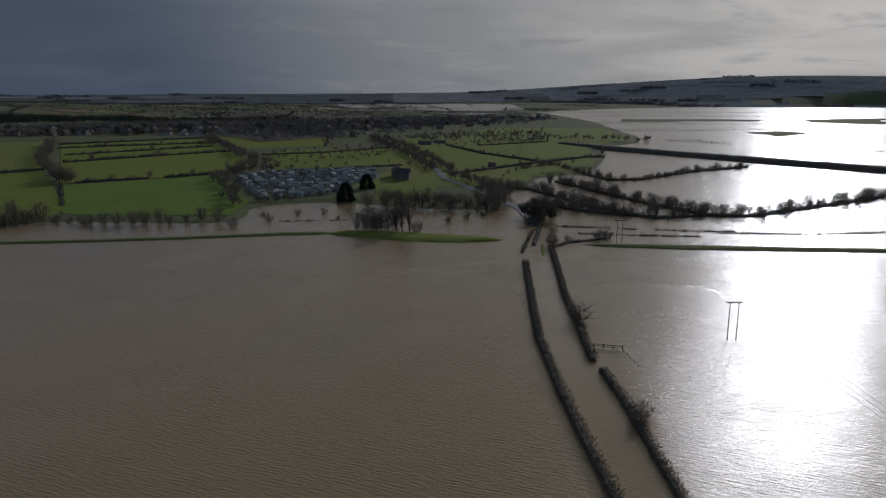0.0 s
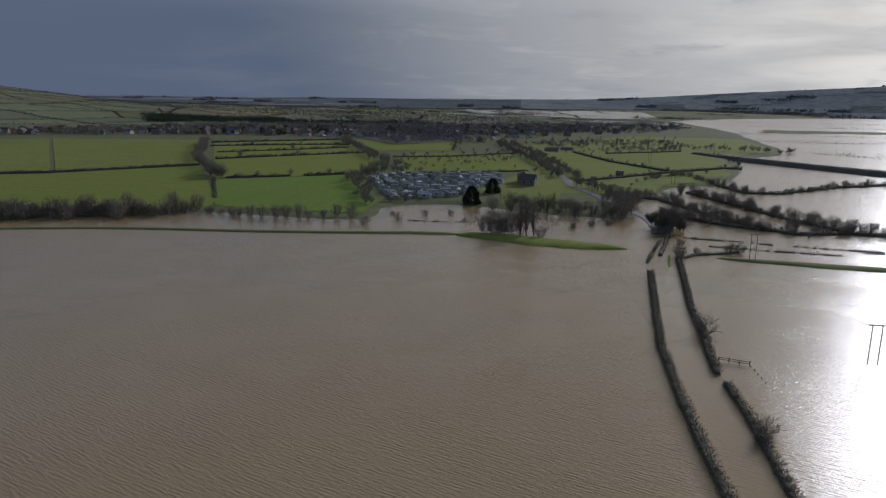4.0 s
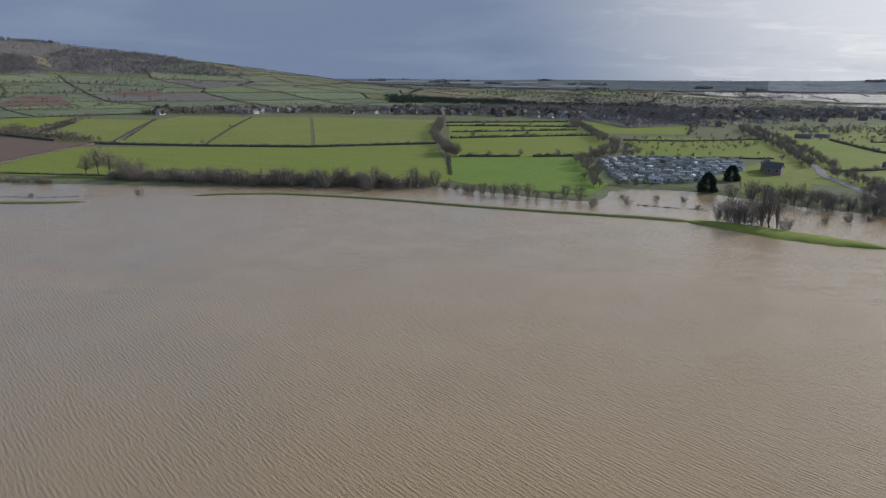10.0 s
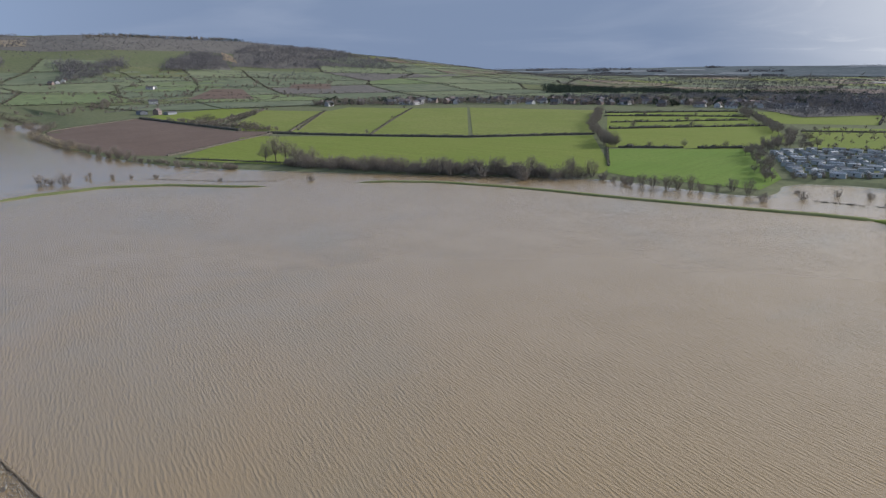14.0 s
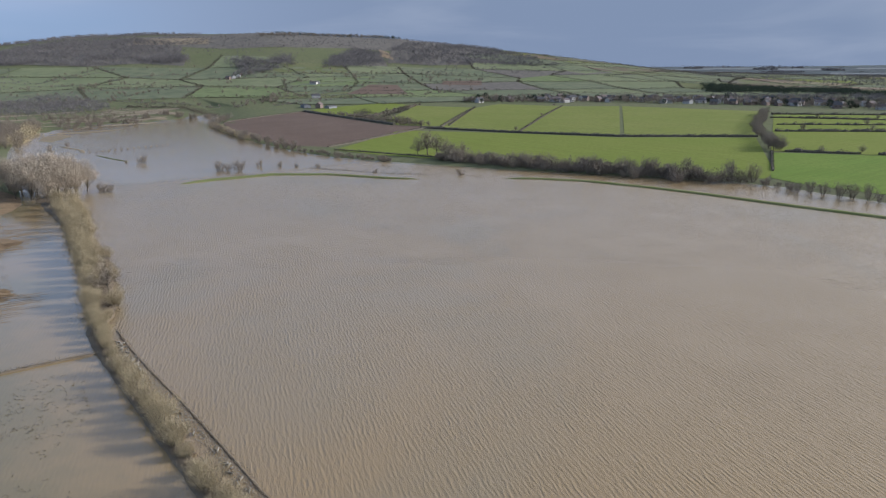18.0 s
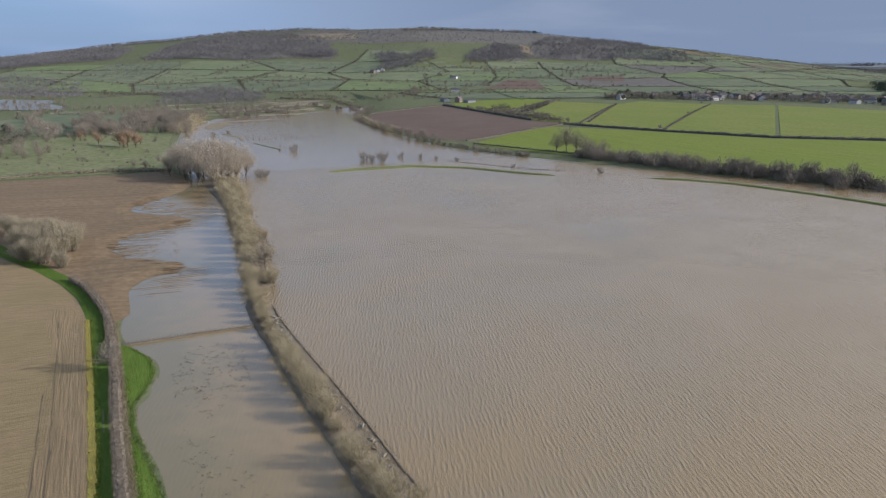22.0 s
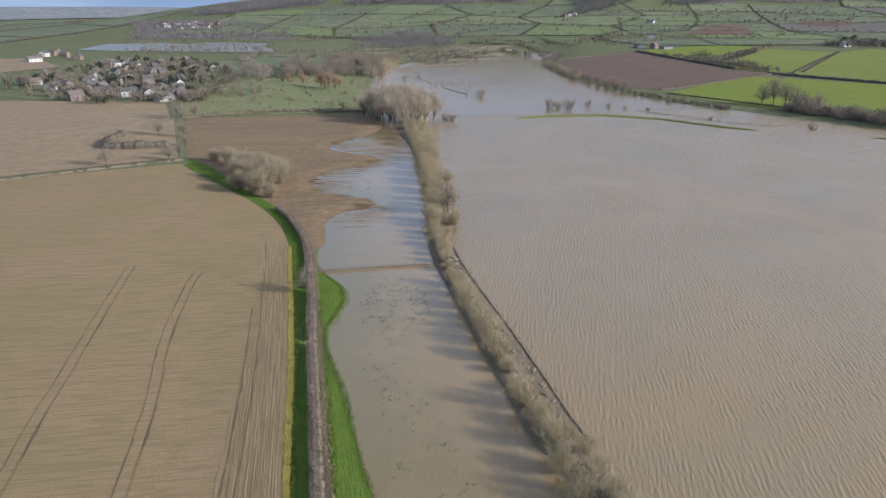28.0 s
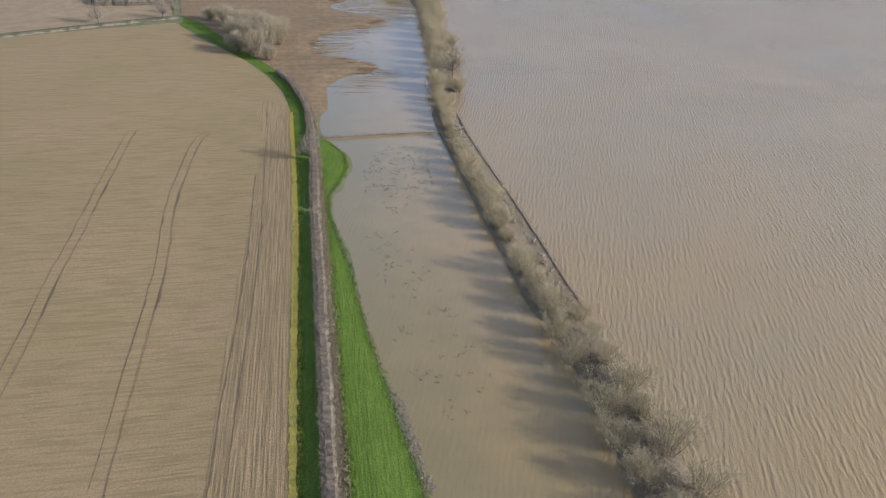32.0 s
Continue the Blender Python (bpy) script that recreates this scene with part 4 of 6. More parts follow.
def drill_lines(x0, x1, ys, label):
    """Fine sown rows: shallow dark grooves along the stubble."""
    sh = Shape()
    rng = seeded(63)
    for y in ys:
        q = np.arange(x0, x1, 3.0)
        z = ground_height(q, np.full(len(q), y)) + 0.285
        k = len(sh.v)
        for x, h in zip(q, z):
            w, o = rng.uniform(0.008, 0.026), 0.25 * math.sin(x / 40) + rng.normal() * 0.03
            sh.v += [(x, y + o - w, h), (x, y + o + w, h)]
        sh.f += [(k + 2 * i, k + 2 * i + 2, k + 2 * i + 3, k + 2 * i + 1) for i in range(len(q) - 1) if rng.random() < 0.85]
    return tagged(sh.put("drill_row", "soil"), label, "soil", kind="stuff")


drill_lines(-176, -30, [-33.2 - 0.42 * i for i in range(17)], "fine drill rows along the headland of the stubble")

def fringe(path, wide, per_m, mat, label, tall=0.3, lift=0.15):
    """Loose grass blades standing along a line."""
    rng = seeded(int(abs(path[0][1]) * 31 + per_m))
    q, d, s = along(path, 0.5)
    n = int(s[-1] * per_m)
    k = rng.integers(len(q), size=n)
    e = q[k] + rng.normal(size=(n, 2)) * (0.25, wide)
    z = np.maximum(ground_height(e[:, 0], e[:, 1]), 0) + lift
    sh = Shape()
    sh.slivers(np.c_[e, z], np.c_[rng.normal(size=(n, 2)) * 0.6, np.full(n, 0.8)], tall * rng.uniform(0.5, 1.5, n), 0.05, rng)
    return tagged(sh.put("grass_fringe", mat), label, "grass", kind="stuff")


fringe([(-178, -32.9), (-143, -32.2), (-115, -31.7), (-98, -31.8), (-54, -32.0), (-30, -32.1)], 0.4, 90, "yellow", "yellowed grass blades along the stubble edge")
fringe([(-178, -32.2), (-143, -31.4), (-115, -30.9), (-98, -31.0), (-54, -31.3), (-30, -31.5)], 0.3, 40, "verge", "rough green grass blades along the headland")
fringe([(-176, -27.0), (-141, -26.6), (-96, -26.4), (-54, -26.3), (-30, -26.3)], 0.3, 70, "deadgrass", "bleached dead grass at the foot of the hedge", 0.4)
fringe([(-159, -25), (-150, -21.2), (-142, -20.9), (-135, -22.8), (-129, -25.2), (-121, -25.7), (-111, -24.4), (-101, -23.1), (-86.6, -22.2), (-74.6, -20.8), (-64.7, -19.7), (-53, -18.2), (-30, -16.8)], 0.35, 45, "verge", "lush grass blades at the flood edge", 0.3, 0.05)
fringe([(-141, -26.0), (-96, -25.8), (-54, -25.8), (-30, -25.8)], 0.35, 40, "verge", "lush grass blades beside the hedge", 0.3, 0.1)

# ---- ditch bank with willows ----
DITCH = [(-40, 8), (-50, 8.2), (-62, 9), (-74, 8.3), (-86, 6.6)]
bank("ditch_bank", DITCH, [9, 9.5, 9, 8, 4], 0.25, "mud", "muddy ditch bank strewn with dead grass", seed=8, step=2.0, top=0.75)
bank("ditch_bank", [(-80, 4.8), (-102, 4.4), (-122, 4.3), (-143, 4.2), (-160, 4.4), (-174, 5.4), (-182, 7.5)], [4, 4, 4, 4, 4.5, 5.5, 6], 0.3, "mud", "muddy ditch bank strewn with dead grass", seed=18, step=2.0, top=0.7)
bank("ditch_bank", [(-178, 7.5), (-190, 10), (-216, 14.5), (-264, 19), (-306, 24), (-340, 25), (-384, 28)], [7, 9, 10, 11, 13, 16, 22], 0.3, "mud", "muddy ditch bank strewn with dead grass", seed=28, step=2.5, top=0.75)
bank("field_bank", [(-160, -27), (-160, -18), (-160, -8), (-159.5, 3)], [1.0, 0.8, 0.8, 1.0], 0.4, "mud", "low muddy bank across the flooded field", seed=9, step=1.0, wob=0.6)
hedge([(-160, -26), (-160, -8), (-159.6, 3)], 1.0, 0.6, "palehedge", "dead grass along the low bank", per_m=40, step=0.8, tw=0.02, tl=0.4, on=0.2, core=0.3)
bank("ditch_edge", [(-82, 11.4), (-90, 11.0), (-103, 10.9), (-122, 10.5), (-143, 9.6), (-158, 9.3), (-172, 9.6)], [0.9, 0.7, 0.9, 0.6, 0.9, 1.6], 0.18, "mud", "thin muddy lip between ditch and lake", seed=10, step=0.9, wob=1.6)
hedge([(-82, 11.3), (-90, 10.9), (-103, 10.8), (-122, 10.4), (-143, 9.5), (-158, 9.2), (-172, 9.5)], 0.9, 0.5, "palehedge", "dead stalks along the ditch edge", per_m=16, step=0.9, tw=0.025, tl=0.4, on=0.0, core=0.35, gappy=0.4)
rng = seeded(77)
for x0, y0, n in ((-160, 7.6, 22), (-150, 8.2, 14), (-97, 9.4, 12), (-55, 8, 16), (-68, 9.5, 14), (-120, 8.4, 10), (-48, 9.4, 10)):
    sh = Shape()
    for _ in range(n):
        a, x, y, l, w = rng.uniform(0, math.pi), x0 + rng.normal() * 3.5, y0 + rng.normal() * 0.5, rng.uniform(0.15, 0.7), rng.uniform(0.03, 0.10)
        c, t = np.array((math.cos(a), math.sin(a))) * l, np.array((-math.sin(a), math.cos(a))) * w
        k = len(sh.v)
        sh.v += [(x + e[0], y + e[1], 0.30 + h) for h in (-0.4, 0.05) for e in (-c - t, c - t, c + t, -c + t)]
        sh.f += [tuple(k + i for i in f) for f in ((4, 5, 6, 7), (0, 1, 5, 4), (1, 2, 6, 5), (2, 3, 7, 6), (3, 0, 4, 7))]
    tagged(sh.put("driftwood", "debris"), "pale heap of stranded driftwood and straw", "debris", kind="stuff")
for x, y, k in ((-50, 5.4, .8), (-56, 4.9, .7), (-61, 5.2, .8), (-66, 5.0, .65), (-71, 5.0, .78), (-77, 4.9, .75), (-83, 5.8, 0.85), (-88, 5.4, 0.72), (-94, 5.2, 0.81), (-99, 5.0, 0.90), (-105, 5.0, 0.77), (-110, 5.0, 0.85),
                (-116, 5.0, 0.81), (-122, 5.1, 0.85), (-127, 5.0, 0.77), (-133, 5.0, 0.81), (-139, 5.0, 0.77), (-145, 5.0, 0.72), (-150, 5.2, 0.63),
                (-42, 11.2, .7), (-47, 10.9, .8), (-53.5, 10.4, .85), (-59.5, 10.2, .6), (-64.5, 10.2, .85), (-70, 9.8, .55), (-75.5, 9.7, .8), (-80, 9.4, .5), (-44, 6.4, .7)):
    plant("willow", x, y, k * (1.0 if int(-x) % 3 else 0.6), "willows on the ditch bank", 0.1, pick.uniform(0.8, 1.0))
for x, y, k in ((-155, 5.0, .5), (-161, 5.2, .55), (-166, 5.6, .6), (-170, 6.6, .5), (-174, 6.2, .65), (-179, 7.0, .6), (-181, 9.5, .5), (-184, 6.8, .7), (-190, 8.0, .8), (-196, 8.4, .9), (-206, 10.6, .85), (-212, 11.6, .9), (-220, 12, .9), (-227, 15, 1), (-233, 13.4, .9), (-240, 16.6, .95), (-246, 15, 1), (-253, 19, .95), (-259, 16.5, 1),
                (-266, 20, 1), (-273, 18, .95), (-280, 23, 1), (-287, 19, .95), (-294, 25, 1), (-300, 21, 1), (-308, 27, 1.05), (-315, 22, 1), (-322, 28, 1.1), (-330, 23, 1), (-338, 29, 1.1), (-346, 24, 1), (-354, 31, 1.1), (-362, 26, 1.1),
                (-191, 13.5, .8), (-216, 18, .8), (-243, 22, .75)):
    plant("willow", x, y, k, "willows on the ditch bank", 0.1)
plant("round", -203, 14.5, 0.95, "", 0.1, label="single round-crowned bare tree on the ditch bank")
for x, y, k in ((-378, 17, .9), (-385, 25, 1.05), (-376, 31, .9), (-392, 36, 1), (-396, 16, 1), (-403, 28, 1.1), (-412, 12, .95), (-414, 38, 1), (-392, 44, .9), (-422, 24, 1), (-370, 23, .75), (-430, 34, .9), (-402, 6, .7), (-386, 12, .6), (-395, 22, .95), (-388, 31, .9), (-404, 20, 1), (-409, 33, 1.05), (-418, 18, .95), (-380, 38, .8), (-398, 30, 1.1), (-424, 14, .85)):
    plant("tall", x, y, k, "grove of tall trees")

STRAW = "straw and dead stalks strewn over the ditch bank"
fringe([(-42, 8), (-50, 8.2), (-62, 9), (-74, 8.3), (-84, 6.8)], 1.9, 110, "debris", STRAW, 0.35, 0.28)
fringe([(-82, 6.0), (-102, 5.2), (-122, 5.0), (-143, 4.8), (-160, 4.9), (-174, 6.0), (-184, 8.2)], 0.9, 110, "palehedge", STRAW, 0.4, 0.3)
fringe([(-84, 9.6), (-103, 9.4), (-122, 8.9), (-143, 8.0), (-158, 7.8)], 0.8, 50, "debris", STRAW, 0.3, 0.05)
fringe([(-184, 8.2), (-216, 14.5), (-264, 19), (-306, 24), (-340, 25), (-380, 28)], 2.4, 90, "palehedge", STRAW, 0.5, 0.3)


def tufts(poly, count, seed, mat, label, reach=0.5, blades=7):
    """Small tussocks breaking the water's surface."""
    rng = seeded(seed)
    c = np.repeat(np.array(scatter(poly, count, seed)), blades, 0)
    p = np.c_[c + rng.normal(size=c.shape) * reach * 0.5, np.full(len(c), 0.0)]
    sh = Shape()
    sh.slivers(p, np.c_[rng.normal(size=c.shape) * 0.9, np.full(len(c), 0.45)], rng.uniform(0.1, 0.35, len(c)), 0.05, rng)
    return tagged(sh.put("grass_tuft", mat), label, "grass", kind="stuff")


tufts([(-154, -10), (-150, -2), (-130, -4), (-118, -14), (-132, -19), (-148, -16)], 170, 31, "hedge", "dark drowned tussocks in the flooded field")
tufts([(-120, -20), (-80, -18), (-60, -14), (-70, -6), (-110, -12)], 80, 32, "hedge", "dark drowned tussocks in the flooded field")
tufts([(-70, -20), (-54, -18.5), (-52, -16.8), (-68, -18.6)], 260, 33, "debris", "pale straw stranded along the flood edge", 0.4, 8)
tufts([(-158, -25), (-150, -20.4), (-142, -20), (-134, -22), (-128, -24.6), (-121, -25), (-111, -23.6), (-86.6, -21.8), (-70, -19.8), (-70, -20.4), (-86.6, -22.6), (-111, -24.4), (-129, -25.6), (-142, -20.8)], 160, 34, "willow", "pale straw stranded along the flood edge", 0.4, 6)
tufts([(-300, 0), (-270, -10), (-255, -26), (-230, -24), (-205, -12), (-215, -6), (-260, -6), (-300, 10)], 260, 35, "wetplough", "ploughed ridges breaking the shallow flood", 1.0, 10)
def ridges(poly, count, seed, mat, label):
    """Low plough ridges showing through shallow water, all along the drills."""
    rng = seeded(seed)
    sh = Shape()
    for x, y in scatter(poly, count, seed):
        l, w, a = rng.uniform(2, 9), rng.uniform(0.25, 0.6), 0.12 + rng.normal() * 0.05
        d, n = np.array((math.sin(a), math.cos(a))) * l, np.array((math.cos(a), -math.sin(a))) * w
        c = np.array((round(x / 1.6) * 1.6, y))
        k = len(sh.v)
        z = max(0.0, land_z(x, y)) + rng.uniform(0.03, 0.07)
        sh.v += [(*(c - d), z - 0.3), (*(c - d * 0.5 + n), z - 0.1), (*(c + d * 0.6 + n), z - 0.1), (*(c + d), z - 0.3), (*(c + d * 0.5 - n), z - 0.1), (*(c - d * 0.6 - n), z - 0.1), (*(c - d * 0.7), z), (*(c + d * 0.7), z)]
        sh.f += [tuple(k + i for i in f) for f in ((0, 6, 1), (1, 6, 7, 2), (2, 7, 3), (3, 7, 4), (4, 7, 6, 5), (5, 6, 0))]
    return tagged(sh.put("plough_ridge", mat, smooth=True), label, "soil", kind="stuff")


ridges([(-352, -14), (-320, 4), (-296, 12), (-272, 2), (-256, -14), (-236, -18), (-212, -2), (-196, -12), (-192, -20), (-212, -16), (-236, -30), (-262, -30), (-290, 0), (-330, -20)], 420, 61, "wetplough", "muddy plough ridges breaking the shallow flood")
tufts([(-640, 70), (-560, 82), (-500, 92), (-520, 100), (-600, 95)], 120, 36, "hedge", "dead reeds in the open flood", 1.2, 12)
tufts([(-372, 195), (-300, 232), (-310, 245), (-380, 215)], 150, 37, "reed", "straw-coloured reeds along the drowned river edge", 1.5, 12)

# ---- hedges and trees by the stubble ----
PALE = "flail-cut pale brown hedge beside a stubble field"
hedge([(-215, -37), (-206, -33.6), (-197, -31.6), (-187, -29.6), (-178, -28.4), (-160, -27.9), (-148, -27.8)], 1.9, 1.8, "palehedge", PALE, per_m=300, step=0.5, tw=0.02, tl=0.45, core=0.8)
hedge([(-146, -27.7), (-141, -27.6), (-122, -28.0)], 1.9, 1.8, "palehedge", PALE, per_m=300, step=0.5, tw=0.02, tl=0.45, core=0.8)
hedge([(-120.5, -28), (-96, -27.8), (-82, -27.9), (-71, -27.8), (-60, -27.9), (-50, -27.9), (-20, -28), (0, -28)], 1.9, 1.8, "palehedge", PALE, per_m=300, step=0.5, tw=0.02, tl=0.45, core=0.8)
plant("round", -146, -28.3, 0.62, label="small bare hedgerow tree over the flailed hedge")
for x, y, k in ((-236, -45, 1.25), (-241, -50, 1.1), (-243, -41, 1.35), (-249, -47, 1.3), (-250, -38, 1.3), (-256, -52, 1.2), (-258, -43, 1.35), (-264, -37, 1.1), (-266, -50, 1.2), (-274, -45, 1.1), (-276, -55, 1.1), (-284, -58, 1.0), (-230, -40, .8), (-290, -64, .8)):
    plant("clump", x, y, k * 0.72, "trees at the field corner")
hedge([(-318, -112), (-318, -98), (-319, -87)], 5, 4, "hedge", "dense thorn hedge round a small plot", per_m=30, tw=0.06)
hedge([(-319, -112), (-335, -114), (-350, -112)], 4, 3.5, "hedge", "dense thorn hedge round a small plot", per_m=30, tw=0.06)
hedge([(-262, -133), (-273, -112), (-284, -92), (-292, -76)], 1.6, 1.0, "palehedge", "low dead-grass hedge line between arable fields", per_m=22, tw=0.04, tl=0.5, gappy=0.3)
hedge([(-405, -94), (-425, -60), (-430, -20), (-424, 6)], 2.0, 1.6, "hedge", per_m=14)
for x, y, k in ((-284, -103, .8), (-292, -82, .7), (-300, -79, .6), (-322, -80, .6), (-345, -84, .8), (-350, -96, .8), (-404, -96, 1), (-398, -98, .8), (-410, -88, .8)):
    plant("round", x, y, k, "trees along the arable fields")

# ---- the lane through the flood ----
LANE = "dark flooded hedge standing out of the water along a lane"
hedge([(26.5, 80), (26, 95), (25, 111), (24.2, 134), (24, 165), (26, 194), (28, 220), (30, 246)], 2.3, 1.9, "hedge", LANE, per_m=95, step=0.9, tw=0.03, tl=0.55, on=-0.3, core=0.62)
hedge([(36.5, 80), (36, 95), (36, 113), (36, 129), (35.2, 144)], 2.0, 1.8, "hedge", LANE, per_m=95, step=0.9, tw=0.03, tl=0.55, on=-0.3, core=0.62)
hedge([(34.4, 150), (35, 163), (36, 176), (37, 203), (40, 234), (42, 258), (43, 270)], 2.2, 2.0, "hedge", LANE, per_m=95, step=0.9, tw=0.03, tl=0.55, on=-0.3, core=0.62)
hedge([(30.5, 262), (34, 278), (38, 296), (42, 312)], 1.5, 1.4, "hedge", LANE, per_m=25, step=1.2, tw=0.05, tl=0.5, on=-0.4, gappy=0.35)
hedge([(37, 276), (42, 300), (46, 322)], 1.8, 1.6, "hedge", LANE, per_m=25, step=1.2, tw=0.05, tl=0.5, on=-0.3)
hedge([(44, 272), (52, 281), (62, 285), (70, 290)], 2.4, 1.6, "hedge", "scrubby dark bank beside the flooded lane", per_m=25, tw=0.05)
bank("lane_verge", [(38, 256), (39.5, 268), (41, 280)], 1.6, 0.25, "green", "strip of grass verge beside the flooded lane", seed=12, step=1.5)
bank("lane_verge", [(33.5, 268), (34.5, 276), (36, 284)], 1.2, 0.2, "green", "strip of grass verge beside the flooded lane", seed=13, step=1.5)
plant("bush", 36.4, 180, 1.25, z=-0.2), plant("bush", 37.5, 122, 0.8, z=-0.2), plant("bush", 35.8, 118, 0.7, z=-0.2)
for x, y, k in ((44, 276, 1.1), (46, 280, .9), (52, 284, .7), (66, 288, 1.1), (70, 289, 1.0), (48, 300, .8)):
    plant("bush", x, y, k, "scrub by the lane", -0.2)
for x, y, k in ((44, 330, 1.0), (48, 338, 1.15), (41, 342, .9), (47, 350, 1.05), (52, 330, .8), (53, 345, .9)):
    plant("ivy", x, y, k * 0.85, "dark trees at the lane's end", 0.0)
    plant("round", x + 2, y + 1, k * 0.9, "dark trees at the lane's end", 0.0)


def post_fence(points, label, posts=1.1, rails=2):
    """A timber fence: an Empty with each post and rail."""
    root = tagged(new("timber_fence"), label, "fence")
    root.location = (*points[0], 0)
    q, d, s = along(points, 2.2)
    for i, p in enumerate(q):
        a, b = p - np.array(points[0])
        sh = Shape()
        sh.box(a - 0.08, a + 0.08, b - 0.08, b + 0.08, -1.0, posts + 0.15 * (i % 2))
        sh.put("post", "wood", root)
        if i < len(q) - 1:
            e = q[i + 1] - np.array(points[0])
            for k in range(rails):
                z = posts * (0.45 + 0.42 * k)
                r = Shape()
                n = np.array((-d[i][1], d[i][0])) * 0.05
                r.v = [(*(c + o), h) for h in (z - 0.06, z + 0.06) for c, o in (((a, b), n), (e, n), (e, -n), ((a, b), -n))]
                r.f = [(3, 2, 1, 0), (4, 5, 6, 7), (0, 1, 5, 4), (1, 2, 6, 5), (2, 3, 7, 6), (3, 0, 4, 7)]
                r.put("rail", "wood", root)
    return root


post_fence([(36.5, 159), (39, 158.4), (43, 157)], "grey timber field gate standing in the flood water")
post_fence([(43.2, 156.5), (43.6, 151), (44, 147)], "half-drowned timber fence beside the flooded lane", 0.25, 0)


def h_pole(x, y, z, h=10.5, turn=0.0):
    """A twin-pole power line support."""
    root = tagged(new("power_pole"), "twin wooden power-line poles joined by a crossarm", "power pole", "power poles")
    for a in (-1.1, 1.1):
        sh = Shape()
        sh.tube([(a, 0, -1.2), (a, 0, h * 0.5), (a, 0, h)], [0.13, 0.115, 0.09], 8)
        sh.put("pole", "wood", root)
    arm = Shape()
    arm.box(-2.0, 2.0, -0.09, 0.09, h - 0.42, h - 0.2)
    crossarm = arm.put("crossarm", "wood", root)
    for a in (-1.1, 1.1):
        for k in (-0.9, 0.9):
            pin = Shape()
            pin.tube([(a + k * 0.55, 0, h - 0.18), (a + k * 0.55, 0, h + 0.18)], [0.07, 0.05], 6)
            pin.put("insulator", "slate", crossarm)
    root.matrix_world = pose(x, y, z, 0, 0, turn)
    return root


LINE = [(72, 60, -0.5), (72, 164, -0.5), (71.5, 275, 0.1), (72, 371, -0.5), (76, 528, 0.8), (76, 689, 1.5)]
for x, y, z in LINE[1:]:
    h_pole(x, y, z)
h_pole(174, 895, 1.5)
for off in (-1.6, 0.0, 1.6):
    sh = Shape()
    for (x0, y0, z0), (x1, y1, z1) in zip(LINE[:-1], LINE[1:]):
        pts = [(x0 + (x1 - x0) * k / 10 + off, y0 + (y1 - y0) * k / 10, 10.2 + z0 + (z1 - z0) * k / 10 - 8 * (k / 10) * (1 - k / 10) * 0.35) for k in range(11)]
        for p, e in zip(pts[:-1], pts[1:]):
            for a, b in (((0.018, 0, 0), (-0.018, 0, 0)), ((0, 0, 0.018), (0, 0, -0.018))):
                n = len(sh.v)
                sh.v += [tuple(np.add(p, a)), tuple(np.add(p, b)), tuple(np.add(e, b)), tuple(np.add(e, a))]
                sh.f.append((n, n + 1, n + 2, n + 3))
    tagged(sh.put("power_cable", "steel"), "thin sagging overhead power cable", "cable", "power cables")

# ---- riverside trees north of the bank ----
for path, key, step, wide, sc in (
        ([(-378, 262), (-345, 272), (-315, 283), (-280, 295), (-249, 311), (-217, 323), (-196, 334)], "farwillow", 3.2, 6.0, (0.35, 1.15)),
        ([(-378, 258), (-345, 268), (-315, 279), (-280, 291), (-249, 307), (-217, 319)], "bush", 2.4, 5.0, (0.7, 1.9)),
        ([(-640, 216), (-590, 213), (-530, 208), (-490, 206)], "farwillow", 4.5, 4.0, (0.4, 0.8)),
        ([(-487, 206), (-421, 219), (-392, 230)], "bush", 3.0, 1.2, (0.5, 0.9)),
        ([(-760, 236), (-700, 226), (-640, 218)], "bush", 4.0, 2.0, (0.7, 1.3)),
        ([(-168, 324), (-149, 325), (-134, 328), (-125, 330), (-111, 331)], "farwillow", 6.0, 1.5, (0.5, 0.85)),
        ([(-190, 333), (-170, 327)], "bush", 4.5, 1.0, (0.8, 1.2)),
        ([(-38, 309), (-22, 312)], "farwillow", 2.6, 1.6, (0.9, 1.3)),
        ([(-40, 384), (-6, 371), (28, 366)], "farwillow", 5.0, 3.5, (0.7, 1.1)),
        ([(-30, 380), (0, 374), (32, 372), (34, 400), (26, 430)], "round", 4.5, 5.0, (0.6, 1.0))):
    plant_row(key, path, step, 0.8, sc, "riverside trees", wide)
THICKET = "dense brown willow scrub along the river"
wood_row([(-376, 256), (-345, 266), (-315, 277), (-280, 290), (-249, 305), (-222, 318), (-200, 330)], 0.9, 6.0, "twig", THICKET, 331, 4.5, 0.75, 34)
wood_row([(-372, 264), (-345, 274), (-315, 285), (-280, 298), (-249, 313), (-226, 324)], 1.1, 6.5, "twig", THICKET, 332, 4.0, 0.75, 34)
wood_row([(-770, 238), (-720, 230), (-680, 224), (-640, 217), (-590, 213)], 1.4, 5.0, "willow", THICKET, 333, 4.5, 0.7, 28)
wood_row([(-585, 388), (-640, 392), (-690, 390), (-740, 402), (-770, 440)], 1.2, 6.0, "hedge", "dark thicket in a hollow between fields", 334, 8.0, 0.9, 26)
wood_row([(-700, 420), (-760, 480), (-800, 520)], 1.6, 5.0, "hedge", "dark thicket in a hollow between fields", 335, 5.0, 0.9, 24)
for x, y, k in ((-400, 280, 1.0), (-393, 283, .8), (-404, 274, .7), (-385, 285, .7), (-372, 290, .6)):
    plant("round", x, y - 15, k * 1.75, "dark riverside trees", label="dark gnarled bare tree above the riverside scrub")
